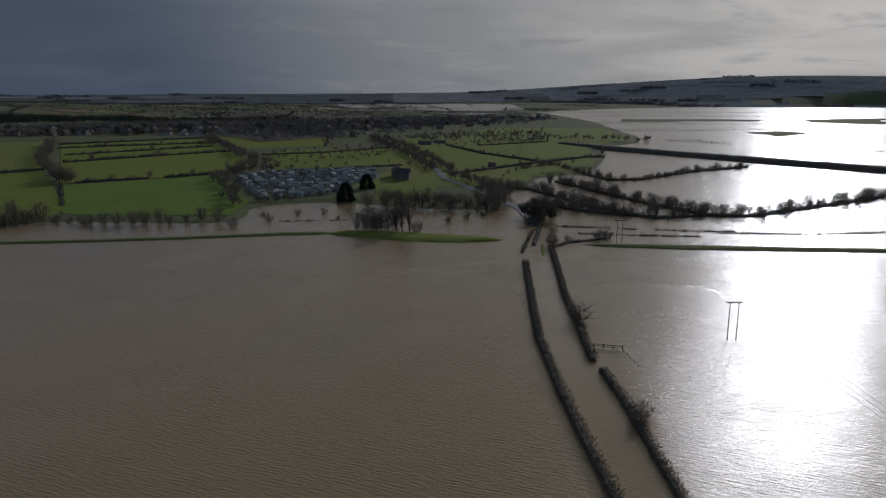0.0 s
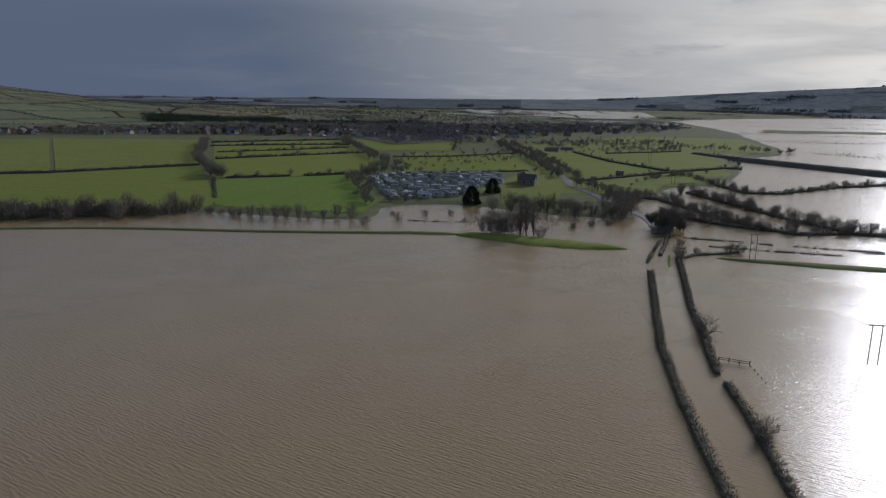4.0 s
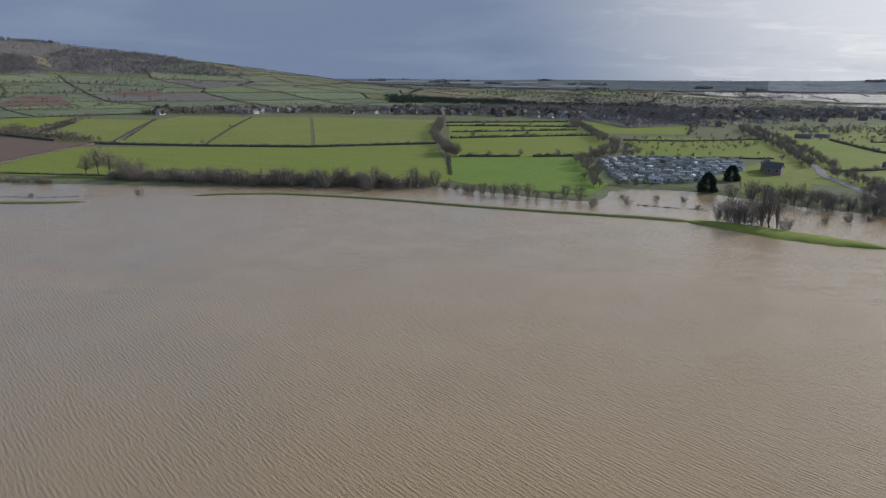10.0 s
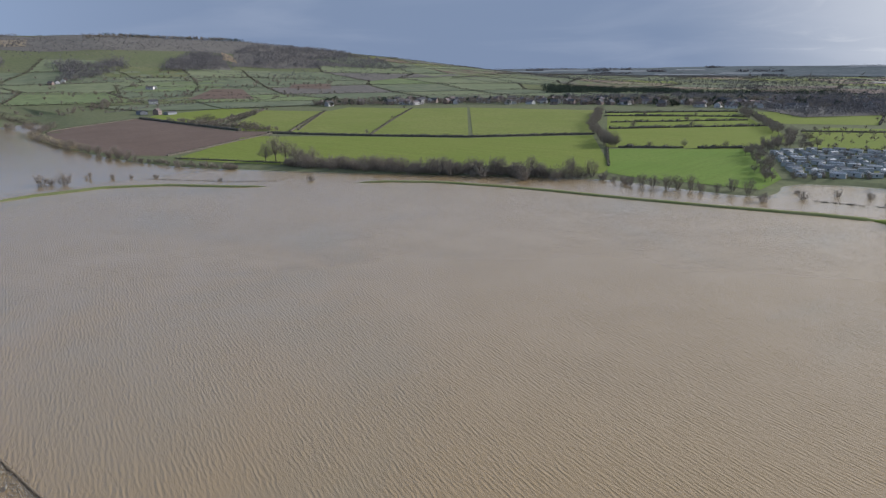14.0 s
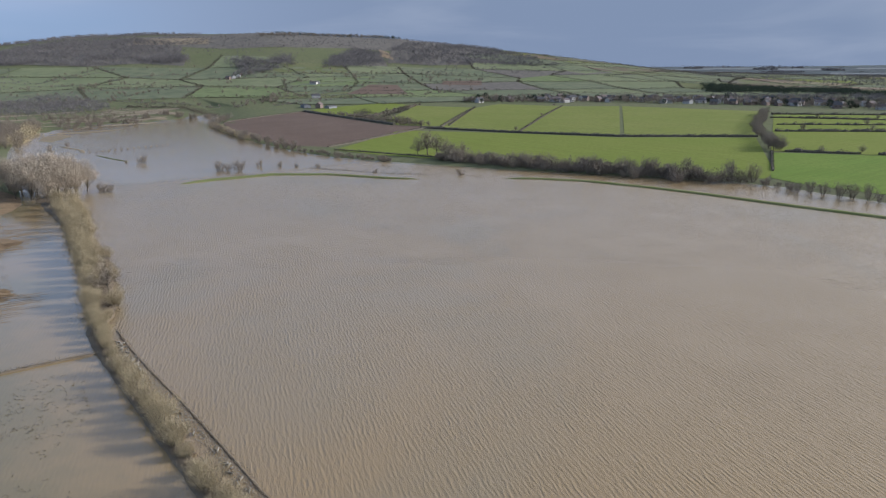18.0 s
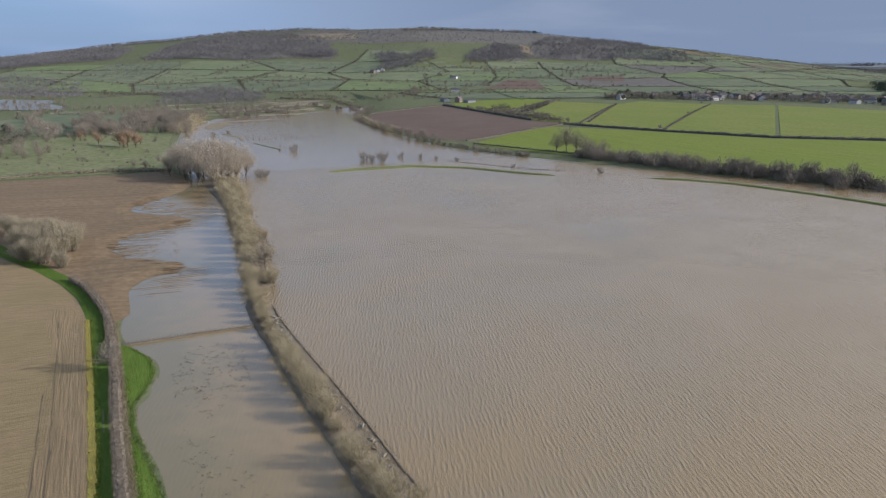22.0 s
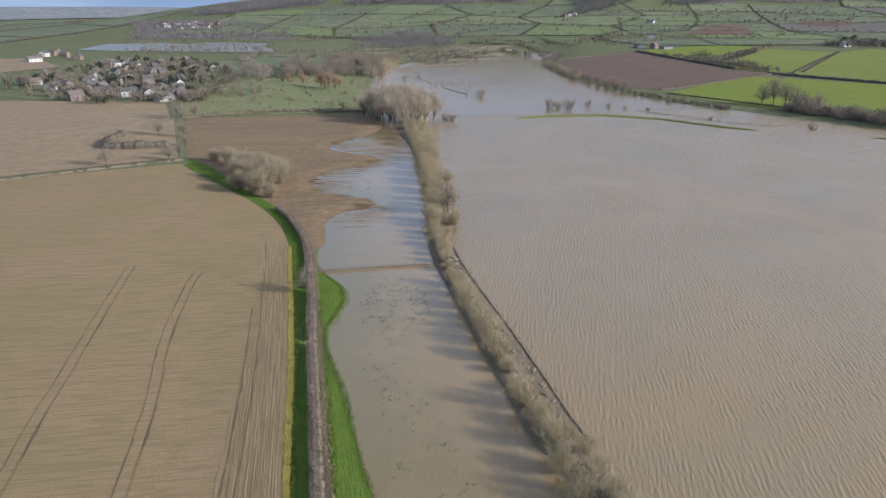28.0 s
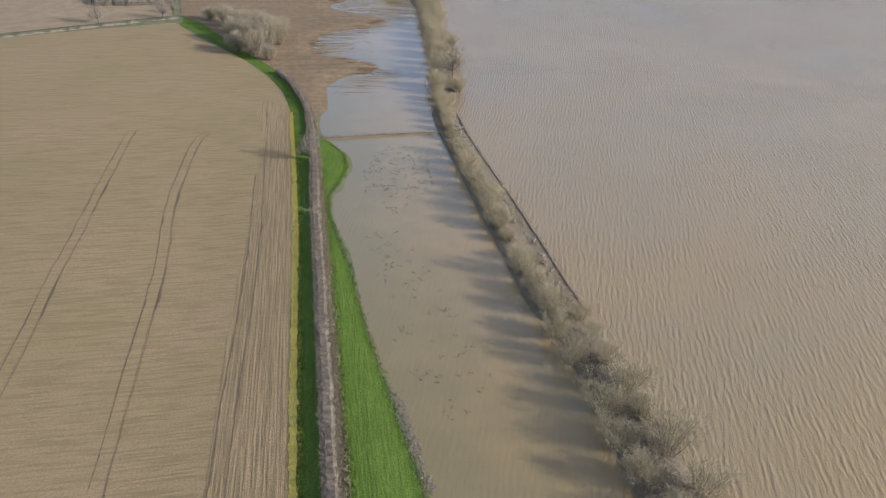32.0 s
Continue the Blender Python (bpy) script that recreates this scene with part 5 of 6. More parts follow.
for x, y, k in ((-18, 306, 1.0), (-15, 308, .95), (-21, 309, .9)):
    plant("poplar", x, y, k, "poplars at the flood edge")
for x, y, k in ((-98, 318, 1.1), (-86, 336, 1.0), (-12, 303, 1.3), (-75, 352, .8), (-62, 356, .8), (-92, 350, .6), (-52, 340, .5), (3, 330, .8), (12, 338, .8), (20, 345, .7)):
    plant("bush", x, y, k, "scrub in the flood", -0.3)
hedge([(-80, 333), (-66, 334), (-60, 334)], 1.4, 0.7, "hedge", "drowned reed fringe in the marsh", per_m=12, on=-0.2, gappy=0.3)
hedge([(-56, 335), (-46, 336)], 1.2, 0.6, "hedge", "drowned reed fringe in the marsh", per_m=12, on=-0.2, gappy=0.3)
for x, y, k in ((-424, 124, 1.5), (-412, 132, 1.7), (-418, 128, 1.0), (-427, 152, .9), (-416, 161, .8), (-396, 177, .7), (-408, 168, .6), (-356, 195, .6), (-316, 228, .9), (-489, 96, 1.3), (-380, 52, 1.2), (-388, 50, 1.0), (-500, 88, .5), (-620, 60, 1.0), (-640, 75, .8), (-520, 205, .8), (-430, 210, .9), (-395, 226, 1.3)):
    plant("bush", x, y, k, "drowned bushes", -0.3, label="leafless bush standing in open flood water")
hedge([(-398, 172), (-375, 184), (-345, 200), (-330, 215)], 1.0, 0.35, "hedge", "line of dead stalks along a submerged river edge", per_m=8, on=-0.1, gappy=0.45)
for k in range(14):
    w = k / 13
    plant("bush", -576 - 17 * w, 80 + 62 * w, 0.35, "row of drowned posts and stumps", -0.2, label="low stump of a drowned fence line")
bank("reed_island", [(-556, 80), (-530, 84), (-500, 90)], 3, 0.25, "olive", "thin strip of submerged reedy bank", seed=21)
bank("reed_island", [(-640, 70), (-600, 78), (-575, 76)], 5, 0.25, "reed", "thin strip of submerged reedy bank", seed=22)

# ---- hedgerows of the north fields ----
DARK = "dark leafless field hedge between green pastures"
for path, w, h in (([(-560, 372), (-465, 406), (-380, 447), (-303, 528)], 3.0, 2.4), ([(-463, 411), (-580, 560), (-694, 710)], 1.6, 1.3), ([(-551, 390), (-650, 492), (-747, 594)], 2.2, 2.0),
                   ([(-395, 716), (-357, 740), (-340, 757), (-262, 800)], 1.8, 1.7), ([(-347, 640), (-300, 690), (-247, 752)], 1.8, 1.7),
                   ([(-315, 578), (-260, 640), (-212, 695)], 2.0, 1.8), ([(-244, 458), (-220, 472), (-205, 483)], 2.0, 1.8), ([(-196, 488), (-163, 512)], 2.2, 2.0), ([(-420, 765), (-300, 878)], 2.2, 2.0),
                   ([(-492, 235), (-557, 378)], 2.0, 1.8), ([(-853, 392), (-740, 382), (-607, 372)], 4.0, 3.0), ([(-783, 257), (-853, 390)], 2.0, 1.6), ([(-693, 383), (-850, 569)], 3.5, 3.0), ([(-559, 406), (-754, 601)], 2.0, 1.6),
                   ([(-472, 230), (-380, 265), (-345, 280)], 1.5, 1.2), ([(-171, 660), (-120, 692), (-57, 768)], 2.2, 2.0), ([(-128, 530), (-80, 556), (-34, 582)], 2.0, 1.6), ([(87, 613), (40, 700), (5, 812)], 3.0, 2.4), ([(6, 518), (87, 611), (157, 679)], 3.2, 2.5),
                   ([(41, 808), (90, 845), (132, 876)], 2.5, 2.0), ([(-206, 372), (-250, 452)], 1.5, 1.4), ([(-131, 780), (-151, 926)], 2.0, 2.0), ([(-211, 727), (-300, 890)], 2.0, 2.0)):
    hedge(path, w, h, "hedge", DARK, per_m=7, step=2.5, tw=0.12, tl=0.9)
for path in ([(-395, 716), (-357, 740), (-262, 800)], [(-347, 640), (-300, 690), (-247, 752)], [(-315, 578), (-260, 640), (-212, 695)], [(-244, 458), (-205, 483)], [(-196, 488), (-163, 512)], [(-420, 765), (-300, 878)]):
    hedge(path, 4.2, 3.0, "hedge", "gappy row of dark thorn bushes along a field hedge", per_m=16, step=3.2, tw=0.1, tl=0.8, gappy=0.5, seed=3)
plant_row("round", [(-250, 455), (-280, 500), (-309, 538), (-345, 600), (-385, 680), (-426, 760)], 6.0, 1.2, (0.6, 0.95), "hedgerow trees", 1.5)
plant_row("round", [(-246, 455), (-262, 475)], 4.0, 1.0, (0.8, 1.1), "hedgerow trees", 2.0)
grove_row("village", [(-112, 370), (-129, 420), (-150, 470), (-158, 510)], 4.5, "leafless brown trees along a hedgerow", 3.0, (0.5, 0.8))
grove_row("village", [(-154, 503), (-149, 575), (-191, 658), (-240, 760), (-292, 859)], 5.0, "leafless brown trees along a hedgerow", 3.5, (0.6, 0.95))
grove_row("village", [(-150, 520), (-128, 535)], 4.0, "leafless brown trees along a hedgerow", 4.0, (0.6, 0.9))
grove_row("village", [(-570, 385), (-640, 392), (-700, 392), (-770, 392)], 3.0, "leafless brown trees along a hedgerow", 8.0, (0.35, 0.65))
grove_row("village", [(-690, 388), (-760, 470), (-840, 560)], 9.0, "leafless brown trees along a hedgerow", 2.0, (0.4, 0.6))
for x, y in scatter([(-171, 655), (-161, 715), (-62, 760), (-42, 590), (-125, 545)], 75, 3):
    plant("orchard", x, y, pick.uniform(0.7, 1.2), "orchard trees")
for x, y, k in ((-470, 414, .5), (-700, 700, .5), (-580, 556, .4), (-205, 484, .6), (-225, 470, .5), (-357, 740, .7), (-310, 770, .6), (-290, 698, .7), (-262, 640, .7), (-300, 596, .8), (-180, 500, .6)):
    plant("round", x, y, k, "hedgerow trees")
plant("conifer", -56, 396, 0.98, "conifers by the caravan park", squash=0.85), plant("conifer", -48.5, 440, 0.9, "conifers by the caravan park", squash=0.85)

# ---- buildings ----
def building(name, w, l, h, rise, wall, roof, label, category, windows=3, chimney=True, eave=0.35):
    """A gabled building at the origin, w wide and l long, with its roof, chimney, windows and door."""
    root = tagged(new(name), label, category)
    sh = Shape()
    a, b = w / 2, l / 2
    sh.v = [(-a, -b, -0.6), (a, -b, -0.6), (a, b, -0.6), (-a, b, -0.6), (-a, -b, h), (a, -b, h), (a, b, h), (-a, b, h), (0, -b, h + rise), (0, b, h + rise)]
    sh.f = [(0, 1, 5, 8, 4), (2, 3, 7, 9, 6), (1, 2, 6, 5), (3, 0, 4, 7), (3, 2, 1, 0)]
    sh.put("wall", wall, root)
    r = Shape()
    e, t = eave, 0.18
    drop = rise * e / a
    for sx in (-1, 1):
        n = len(r.v)
        r.v += [(0, -b - e, h + rise + 0.02), (0, b + e, h + rise + 0.02), (sx * (a + e), b + e, h - drop + 0.02), (sx * (a + e), -b - e, h - drop + 0.02),
                (0, -b - e, h + rise + t), (0, b + e, h + rise + t), (sx * (a + e), b + e, h - drop + t), (sx * (a + e), -b - e, h - drop + t)]
        quads = ((3, 2, 1, 0), (4, 5, 6, 7), (1, 2, 6, 5), (2, 3, 7, 6), (3, 0, 4, 7))
        r.f += [tuple(n + i for i in (q if sx < 0 else q[::-1])) for q in quads]
    top = r.put("roof", roof, root)
    if chimney:
        c = Shape()
        c.box(-0.45, 0.45, b * 0.55, b * 0.55 + 0.8, h + rise * 0.6, h + rise + 1.1)
        c.put("chimney", "brick", top)
    for k in range(windows):
        y = -b + l * (k + 0.5) / windows
        for sx in (-1, 1):
            p = Shape()
            p.box(*sorted((sx * (a - 0.02), sx * (a + 0.05))), y - 0.55, y + 0.55, h * 0.45, h * 0.45 + min(1.2, h * 0.4))
            p.put("window", "pane", root)
    d = Shape()
    d.box(-0.5, 0.5, -b - 0.06, -b + 0.02, 0, min(2.1, h * 0.85))
    d.put("door", "wood", root)
    root.location = (0, 0, -400)
    return root


HOUSES = [building("house", 7.5, 11, 5.2, 3.0, "brick", "tile", "red-brick house with a clay-tiled gable roof", "house"),
          building("house", 8, 13, 5.0, 2.8, "render", "slate", "white-rendered house with a slate roof", "house"),
          building("house", 7, 10, 4.6, 3.2, "brick", "slate", "brick house with a grey slate roof", "house", 2),
          building("house", 8, 16, 4.4, 2.6, "render", "tile", "long pale house with a brown tiled roof", "house", 3)]
BARNS = [building("barn", 14, 28, 5.0, 2.4, "steel", "slate", "grey steel-clad farm barn", "barn", 0, False)]
CARAVANS = [building("static_caravan", 2.6, 7.0, 2.1, 0.5, "caravan", "caravan_roof", "pale static caravan with a grey pitched roof", "caravan", 1, False, 0.12)]


def settle(src, x, y, turn, group, scale=1.0, lift=0.0):
    ob = copy_thing(src, pose(x, y, max(land_z(x, y), 0.1) + lift, 0, 0, turn))
    ob.scale = (scale,) * 3
    ob["group"] = group
    return ob


# caravan park
PARK = [(-142, 486), (-142, 522), (-100, 540), (-58, 552), (-46, 490), (-60, 462), (-68, 418), (-104, 392), (-118, 420)]
ca, sa = math.cos(radians(24)), math.sin(radians(24))
for i in range(-14, 15):
    for j in range(-24, 25):
        x, y = -95 + i * 9.0 * ca - j * 5.6 * sa, 470 + i * 9.0 * sa + j * 5.6 * ca
        if inside(PARK, np.array([x]), np.array([y]))[0] and pick.random() < 0.86:
            settle(CARAVANS[0], x + pick.normal() * 0.5, y + pick.normal() * 0.5, 100 + pick.normal() * 20 + (90 if pick.random() < 0.3 else 0), "caravans in the park", pick.uniform(0.75, 1.12))
field(PARK, "olive", "worn grass of the caravan park", lift=0.12)
for x, y in scatter(PARK, 40, 8):
    plant("bush", x, y, pick.uniform(0.5, 0.9), "shrubs in the caravan park")
plant_row("bush", [(-104, 388), (-75, 410), (-62, 440)], 5, 1, (0.5, 1.0), "shrubs in the caravan park", 1.5)

# villages
NORTH_VILLAGE = [(-860, 660), (-690, 840), (-500, 925), (-300, 940), (-210, 1020), (-60, 1230), (60, 1400), (-20, 1500), (-280, 1280), (-450, 1150), (-600, 1080), (-800, 930), (-930, 760)]
for x, y in scatter(NORTH_VILLAGE, 135, 11):
    settle(HOUSES[int(pick.integers(4))], x, y, pick.uniform(0, 360), "village houses")
for x, y in scatter([(-860, 690), (-690, 850), (-500, 930), (-300, 945), (-220, 1020), (-300, 1050), (-520, 1000), (-720, 900), (-880, 740)], 40, 33):
    settle(HOUSES[int(pick.integers(4))], x, y, pick.uniform(0, 360), "village houses", 0.9)
grove("village", scatter(NORTH_VILLAGE, 1450, 12), "leafless brown trees among the village roofs", (0.4, 1.0), "village_trees")
EAST_VILLAGE = [(-212, 1000), (-148, 900), (-90, 930), (-40, 1140), (35, 1260), (150, 1400), (280, 1650), (240, 1900), (40, 1850), (-150, 1600), (-300, 1350)]
for x, y in scatter(EAST_VILLAGE, 60, 19):
    settle(HOUSES[int(pick.integers(4))], x, y, pick.uniform(0, 360), "village houses")
wood(EAST_VILLAGE, 1500, 8, "hillwood", "dark leafless trees round the village", 49, 1.3, 24)
wood(NORTH_VILLAGE, 700, 5, "hillwood", "dark leafless trees round the village", 50, 1.2, 24)
grove("ever", scatter(NORTH_VILLAGE, 150, 13), "dark evergreens among the village roofs", (0.7, 1.3), "village_evergreens")
wood([(-640, 1000), (-450, 1130), (-280, 1260), (0, 1480), (60, 1600), (-300, 1420), (-520, 1270), (-720, 1120)], 1300, 9, "hillwood", "dark leafless trees behind the village", 52, 1.3, 26)
WEST_VILLAGE = [(-470, -100), (-500, -100), (-560, -110), (-640, -90), (-740, -95), (-830, -160), (-830, -220), (-700, -250), (-600, -240), (-520, -190), (-490, -150)]
for x, y, t, k in ((-504, -142, 20, 1), (-500, -128, 100, 1), (-484, -110, 80, 3), (-480, -103, 10, 0), (-486, -170, 40, 0), (-549, -178, 60, 2), (-512, -160, 15, 1), (-540, -135, 70, 0), (-560, -120, 120, 1), (-530, -115, 30, 2)):
    settle(HOUSES[k], x, y, t, "village houses", 0.8)
for x, y in scatter(WEST_VILLAGE, 44, 14):
    settle(HOUSES[int(pick.integers(4))], x, y, pick.uniform(0, 360), "village houses", 0.76)
grove("village", scatter([(-455, -88), (-470, -180), (-500, -210), (-530, -180), (-520, -90)], 60, 25), "leafless garden trees at the village edge", (0.5, 0.9), "village_trees")
grove("ever", scatter([(-460, -90), (-470, -180), (-530, -200), (-600, -180), (-560, -90)], 30, 26), "dark garden evergreens at the village edge", (0.4, 0.9), "village_evergreens")
grove("village", scatter(WEST_VILLAGE, 480, 15), "leafless brown trees among the village gardens", (0.25, 0.75), "village_trees")
grove("ever", scatter(WEST_VILLAGE, 110, 27), "dark garden evergreens and hedges in the village", (0.25, 0.8), "village_evergreens")
for x, y in scatter(WEST_VILLAGE, 26, 16):
    plant("ever", x, y, pick.uniform(0.5, 1.0), "village evergreens")
for x, y in scatter([(-640, -300), (-900, -260), (-1000, -330), (-780, -400)], 20, 17):
    settle(HOUSES[int(pick.integers(4))], x, y, pick.uniform(0, 360), "village houses", 0.9)
for x, y in scatter([(-520, -200), (-640, -260), (-560, -240)], 12, 18):
    plant("poplar", x, y, pick.uniform(0.5, 0.7), "village trees")
settle(HOUSES[2], -28, 487, 80, "houses by the road"), settle(HOUSES[0], -33, 503, 10, "houses by the road")
settle(BARNS[0], -20, 825, 70, "farm buildings", 0.6), settle(BARNS[0], -3, 850, 70, "farm buildings", 0.5), settle(HOUSES[0], 40, 565, 80, "houses by the road", 0.55)
settle(BARNS[0], -930, 431, 80, "farm buildings", 0.7), settle(HOUSES[0], -905, 440, 40, "farm buildings"), settle(BARNS[0], -890, 450, 20, "farm buildings", 0.6)
for x, y in ((-1074, 521),):
    settle(HOUSES[1], x, y, pick.uniform(0, 180), "hillside houses", 1.0)

# road to the village
def road(path, width, mat, label, lift=0.3, name="road"):
    sh = Shape()
    q, d, s = along(path, 8)
    z = np.maximum(ground_height(q[:, 0], q[:, 1]), 0) + lift
    for p, t, h in zip(q, d, z):
        n = np.array((-t[1], t[0])) * width / 2
        sh.v += [(*(p - n), h), (*(p + n), h), (*(p + n * 1.3), h - 0.5), (*(p - n * 1.3), h - 0.5)]
    for i in range(len(q) - 1):
        a = 4 * i
        sh.f += [(a, a + 4, a + 5, a + 1)[::-1], (a + 1, a + 5, a + 6, a + 2)[::-1], (a + 3, a + 7, a + 4, a)[::-1]]
    return tagged(sh.put(name, mat), label, "road", kind="structure")


road([(44, 318), (42, 370), (20, 440), (0, 500), (-2, 530), (-16, 625), (-36, 735), (-62, 820), (-86, 940), (-130, 1130)], 5.2, "tarmac", "grey tarmac road rising out of the flood")
grove_row("village", [(-8, 540), (-24, 630), (-45, 730), (-72, 820), (-95, 930)], 3.6, "leafless brown trees along the road", 2.5, (0.45, 0.8))
grove_row("village", [(6, 540), (-9, 625), (-28, 730), (-54, 820), (-78, 930)], 4.5, "leafless brown trees along the road", 2.0, (0.4, 0.75))
grove_row("village", [(30, 440), (18, 470), (6, 500)], 3.5, "leafless brown trees along the road", 3.5, (0.5, 0.8))
for path, k in (([(87, 613), (40, 700), (5, 812)], 7.0), ([(6, 518), (87, 611), (157, 679)], 6.0), ([(41, 808), (90, 845), (132, 876)], 6.0), ([(-46, 776), (5, 816), (40, 812)], 5.0), ([(160, 690), (172, 790), (160, 850)], 5.0), ([(163, 1175), (100, 1160), (0, 1130)], 7.0), ([(-57, 770), (-130, 780), (-150, 926)], 7.0), ([(-30, 575), (-128, 530)], 6.0), ([(20, 460), (69, 564), (112, 600)], 6.0)):
    grove_row("village", path, k * 2.4, "leafless brown trees along a hedgerow", 2.0, (0.25, 0.55))
plant("round", 7, 520, 0.9, "roadside trees")

# ---- east side: drowned woodland belts, embankment and islands ----
for path, step, wide, sc in (([(30, 461), (56, 446), (77, 390), (90, 353), (106, 338), (132, 345), (154, 342), (203, 371), (261, 407), (330, 450)], 4.2, 4.0, (0.5, 0.95)),
                             ([(80, 486), (96, 440), (115, 384), (132, 350)], 3.6, 4.0, (0.6, 1.0)),
                             ([(66, 560), (91, 600), (106, 552), (119, 493), (140, 495), (194, 545), (252, 578)], 5.0, 2.5, (0.4, 0.8)),
                             ([(42, 322), (50, 354), (62, 380)], 5.0, 3.0, (0.5, 0.9)),
                             ([(60, 380), (72, 362), (93, 347)], 3.6, 2.5, (0.6, 1.0))):
    grove_row("farwillow", path, step * 0.7, "leafless drowned trees along a flooded field edge", wide, (sc[0] * 0.6, sc[1] * 0.85), -0.3)
    hedge(path, 5, 2.2, "hedge", "dark tangled scrub belt standing in the flood", per_m=10, step=2.5, tw=0.12, tl=1.0, on=-0.3)
for path in ([(52, 317), (66, 315), (77, 313)], [(80, 312), (88, 309)], [(96, 308), (108, 305), (130, 303)], [(60, 300), (80, 296), (110, 292)], [(120, 300), (160, 296), (200, 300)]):
    hedge(path, 2.2, 0.8, "hedge", "drowned dark reed fringe in the flood", per_m=14, on=-0.2, gappy=0.25, tw=0.07)
bank("embankment", [(140, 860), (166, 800), (236, 695), (301, 598), (346, 538), (420, 450), (520, 360)], [14, 20, 22, 22, 22, 22], 4.5, "hedge", "long dark scrub-covered embankment across the flood", seed=31, step=6, top=0.5)
wood_row([(150, 840), (166, 800), (236, 695), (301, 598), (346, 538), (420, 450)], 2.5, 3.0, "hedge", "scrub on the embankment", 32, 5.0, 1.0, 10)
for poly, lab in (([(473, 1095), (557, 1159), (568, 1089), (477, 991)], "low dark island in the flood"), ([(443, 1744), (755, 1674), (700, 1560), (398, 1564)], "low dark island in the flood"), ([(857, 1664), (1084, 1722), (869, 1378), (779, 1499)], "low dark island in the flood")):
    field([tuple(p) for p in rounded(ragged(poly, 45, 14, int(poly[0][0])), 1)], "olive", lab, lift=0.35, flat=0.0, step=40, category="island")
for path in ([(300, 1200), (420, 1180), (560, 1200)], [(330, 1500), (560, 1420), (760, 1400)], [(380, 2000), (800, 1900), (1200, 1850)], [(300, 930), (330, 900), (350, 850)], [(420, 760), (500, 700), (600, 640)], [(340, 2400), (900, 2300), (1500, 2250)]):
    wood_row(path, 3.5, 6.0, "hedge", "line of drowned trees across far flood water", int(path[0][1]), 4.0, 1.1, 16)
grove_row("village", [(162, 930), (222, 890), (262, 900), (275, 940)], 8, "leafless brown trees along a hedgerow", 3, (0.5, 0.9))
grove("village", scatter([(40, 840), (130, 890), (160, 930), (150, 1100), (20, 1080), (-60, 960), (-20, 880)], 45, 41), "dark scrubby trees beside the farm", (0.4, 0.8), "farm_trees")
wood([(40, 840), (130, 890), (160, 930), (150, 1100), (20, 1080), (-60, 960), (-20, 880)], 380, 4, "hillwood", "dark scrub beside the farm", 41, 0.9, 26)
for path in ([(-400, 2480), (-160, 2400), (80, 2220)], [(-200, 2330), (40, 2140), (220, 1900)], [(-60, 2420), (60, 2330), (240, 2150)]):
    wood_row(path, 4.0, 6.0, "hillwood", "line of drowned trees across far flood water", int(abs(path[0][0])), 5.0, 1.2, 14)

# ---- meadow woods to the west ----
for poly, n in (([(-667, -7), (-638, 41), (-700, 50), (-826, 61), (-900, 40), (-860, 8), (-760, -8)], 120), ([(-627, -46), (-647, -13), (-732, -15), (-734, -43)], 44), ([(-700, 30), (-790, 70), (-860, 90), (-870, 40)], 40)):
    grove("farwillow", scatter(poly, n, n), "brown leafless riverside wood in the meadows", (0.7, 1.15), "riverside_wood")
for x, y, k in ((-556, -9, 1.0), (-550, -4, .9), (-562, -14, .95), (-545, -12, .7), (-566, 0, .7), (-600, -40, .6), (-612, -30, .5), (-575, -28, .7)):
    plant("orange", x, y, k, "orange willows in the meadow")
for x, y, k in ((-470, 5, .5), (-440, -4, .5), (-510, -62, .7), (-500, -70, .8), (-520, -75, .9), (-530, -58, .7), (-545, -66, .8), (-560, -76, .9), (-515, -84, .8), (-452, -10, .5), (-481, -40, .35), (-470, -60, .3), (-590, 12, .5), (-610, -62, .8), (-640, -70, .8), (-690, -60, .9), (-720, -80, .8)):
    plant("farwillow", x, y, k, "meadow trees", label="greyish leafless tree in the riverside meadow")
grove("bush", scatter([(-412, -88), (-432, 2), (-560, 14), (-640, 24), (-660, -20), (-600, -70), (-480, -108)], 70, 64), "small leafless bushes dotted over the rough meadow", (0.2, 0.6), "meadow_scrub")
wood_row([(-470, -106), (-478, -96), (-520, -92), (-560, -96), (-620, -84), (-660, -80)], 1.6, 6.0, "hedge", "leafless trees and ivy at the village edge", 341, 6.0, 0.9, 26)
wood_row([(-412, -90), (-428, -40), (-430, 0), (-416, 8)], 1.2, 1.6, "reed", "bleached tussocks along the meadow edge", 342, 5.0, 0.7, 16)
wood_row([(-640, -14), (-700, 0), (-780, 20), (-850, 40)], 1.4, 8.0, "twig", "brown leafless riverside wood in the meadows", 343, 12.0, 1.0, 30)
wood_row([(-660, 36), (-720, 52), (-800, 70), (-870, 76)], 1.4, 7.0, "willow", "tan leafless willow scrub beside the flood", 344, 9.0, 1.0, 30)
wood_row([(-640, -60), (-700, -62), (-760, -80), (-840, -90)], 1.8, 6.0, "twig", "brown hedgerow trees across the meadows", 345, 6.0, 1.0, 26)
wood_row([(-900, -70), (-900, 0), (-940, 60)], 1.8, 5.0, "twig", "brown hedgerow trees across the meadows", 346, 6.0, 1.0, 26)
for path in ([(-660, -86), (-740, -40), (-880, -30)], [(-600, -60), (-650, -30), (-665, -5)], [(-884, -23), (-960, 20), (-990, 80)], [(-830, -100), (-920, -80), (-970, -60)]):
    grove_row("farwillow", path, 9.0, "leafless trees along a meadow ditch", 5.0, (0.4, 0.8))
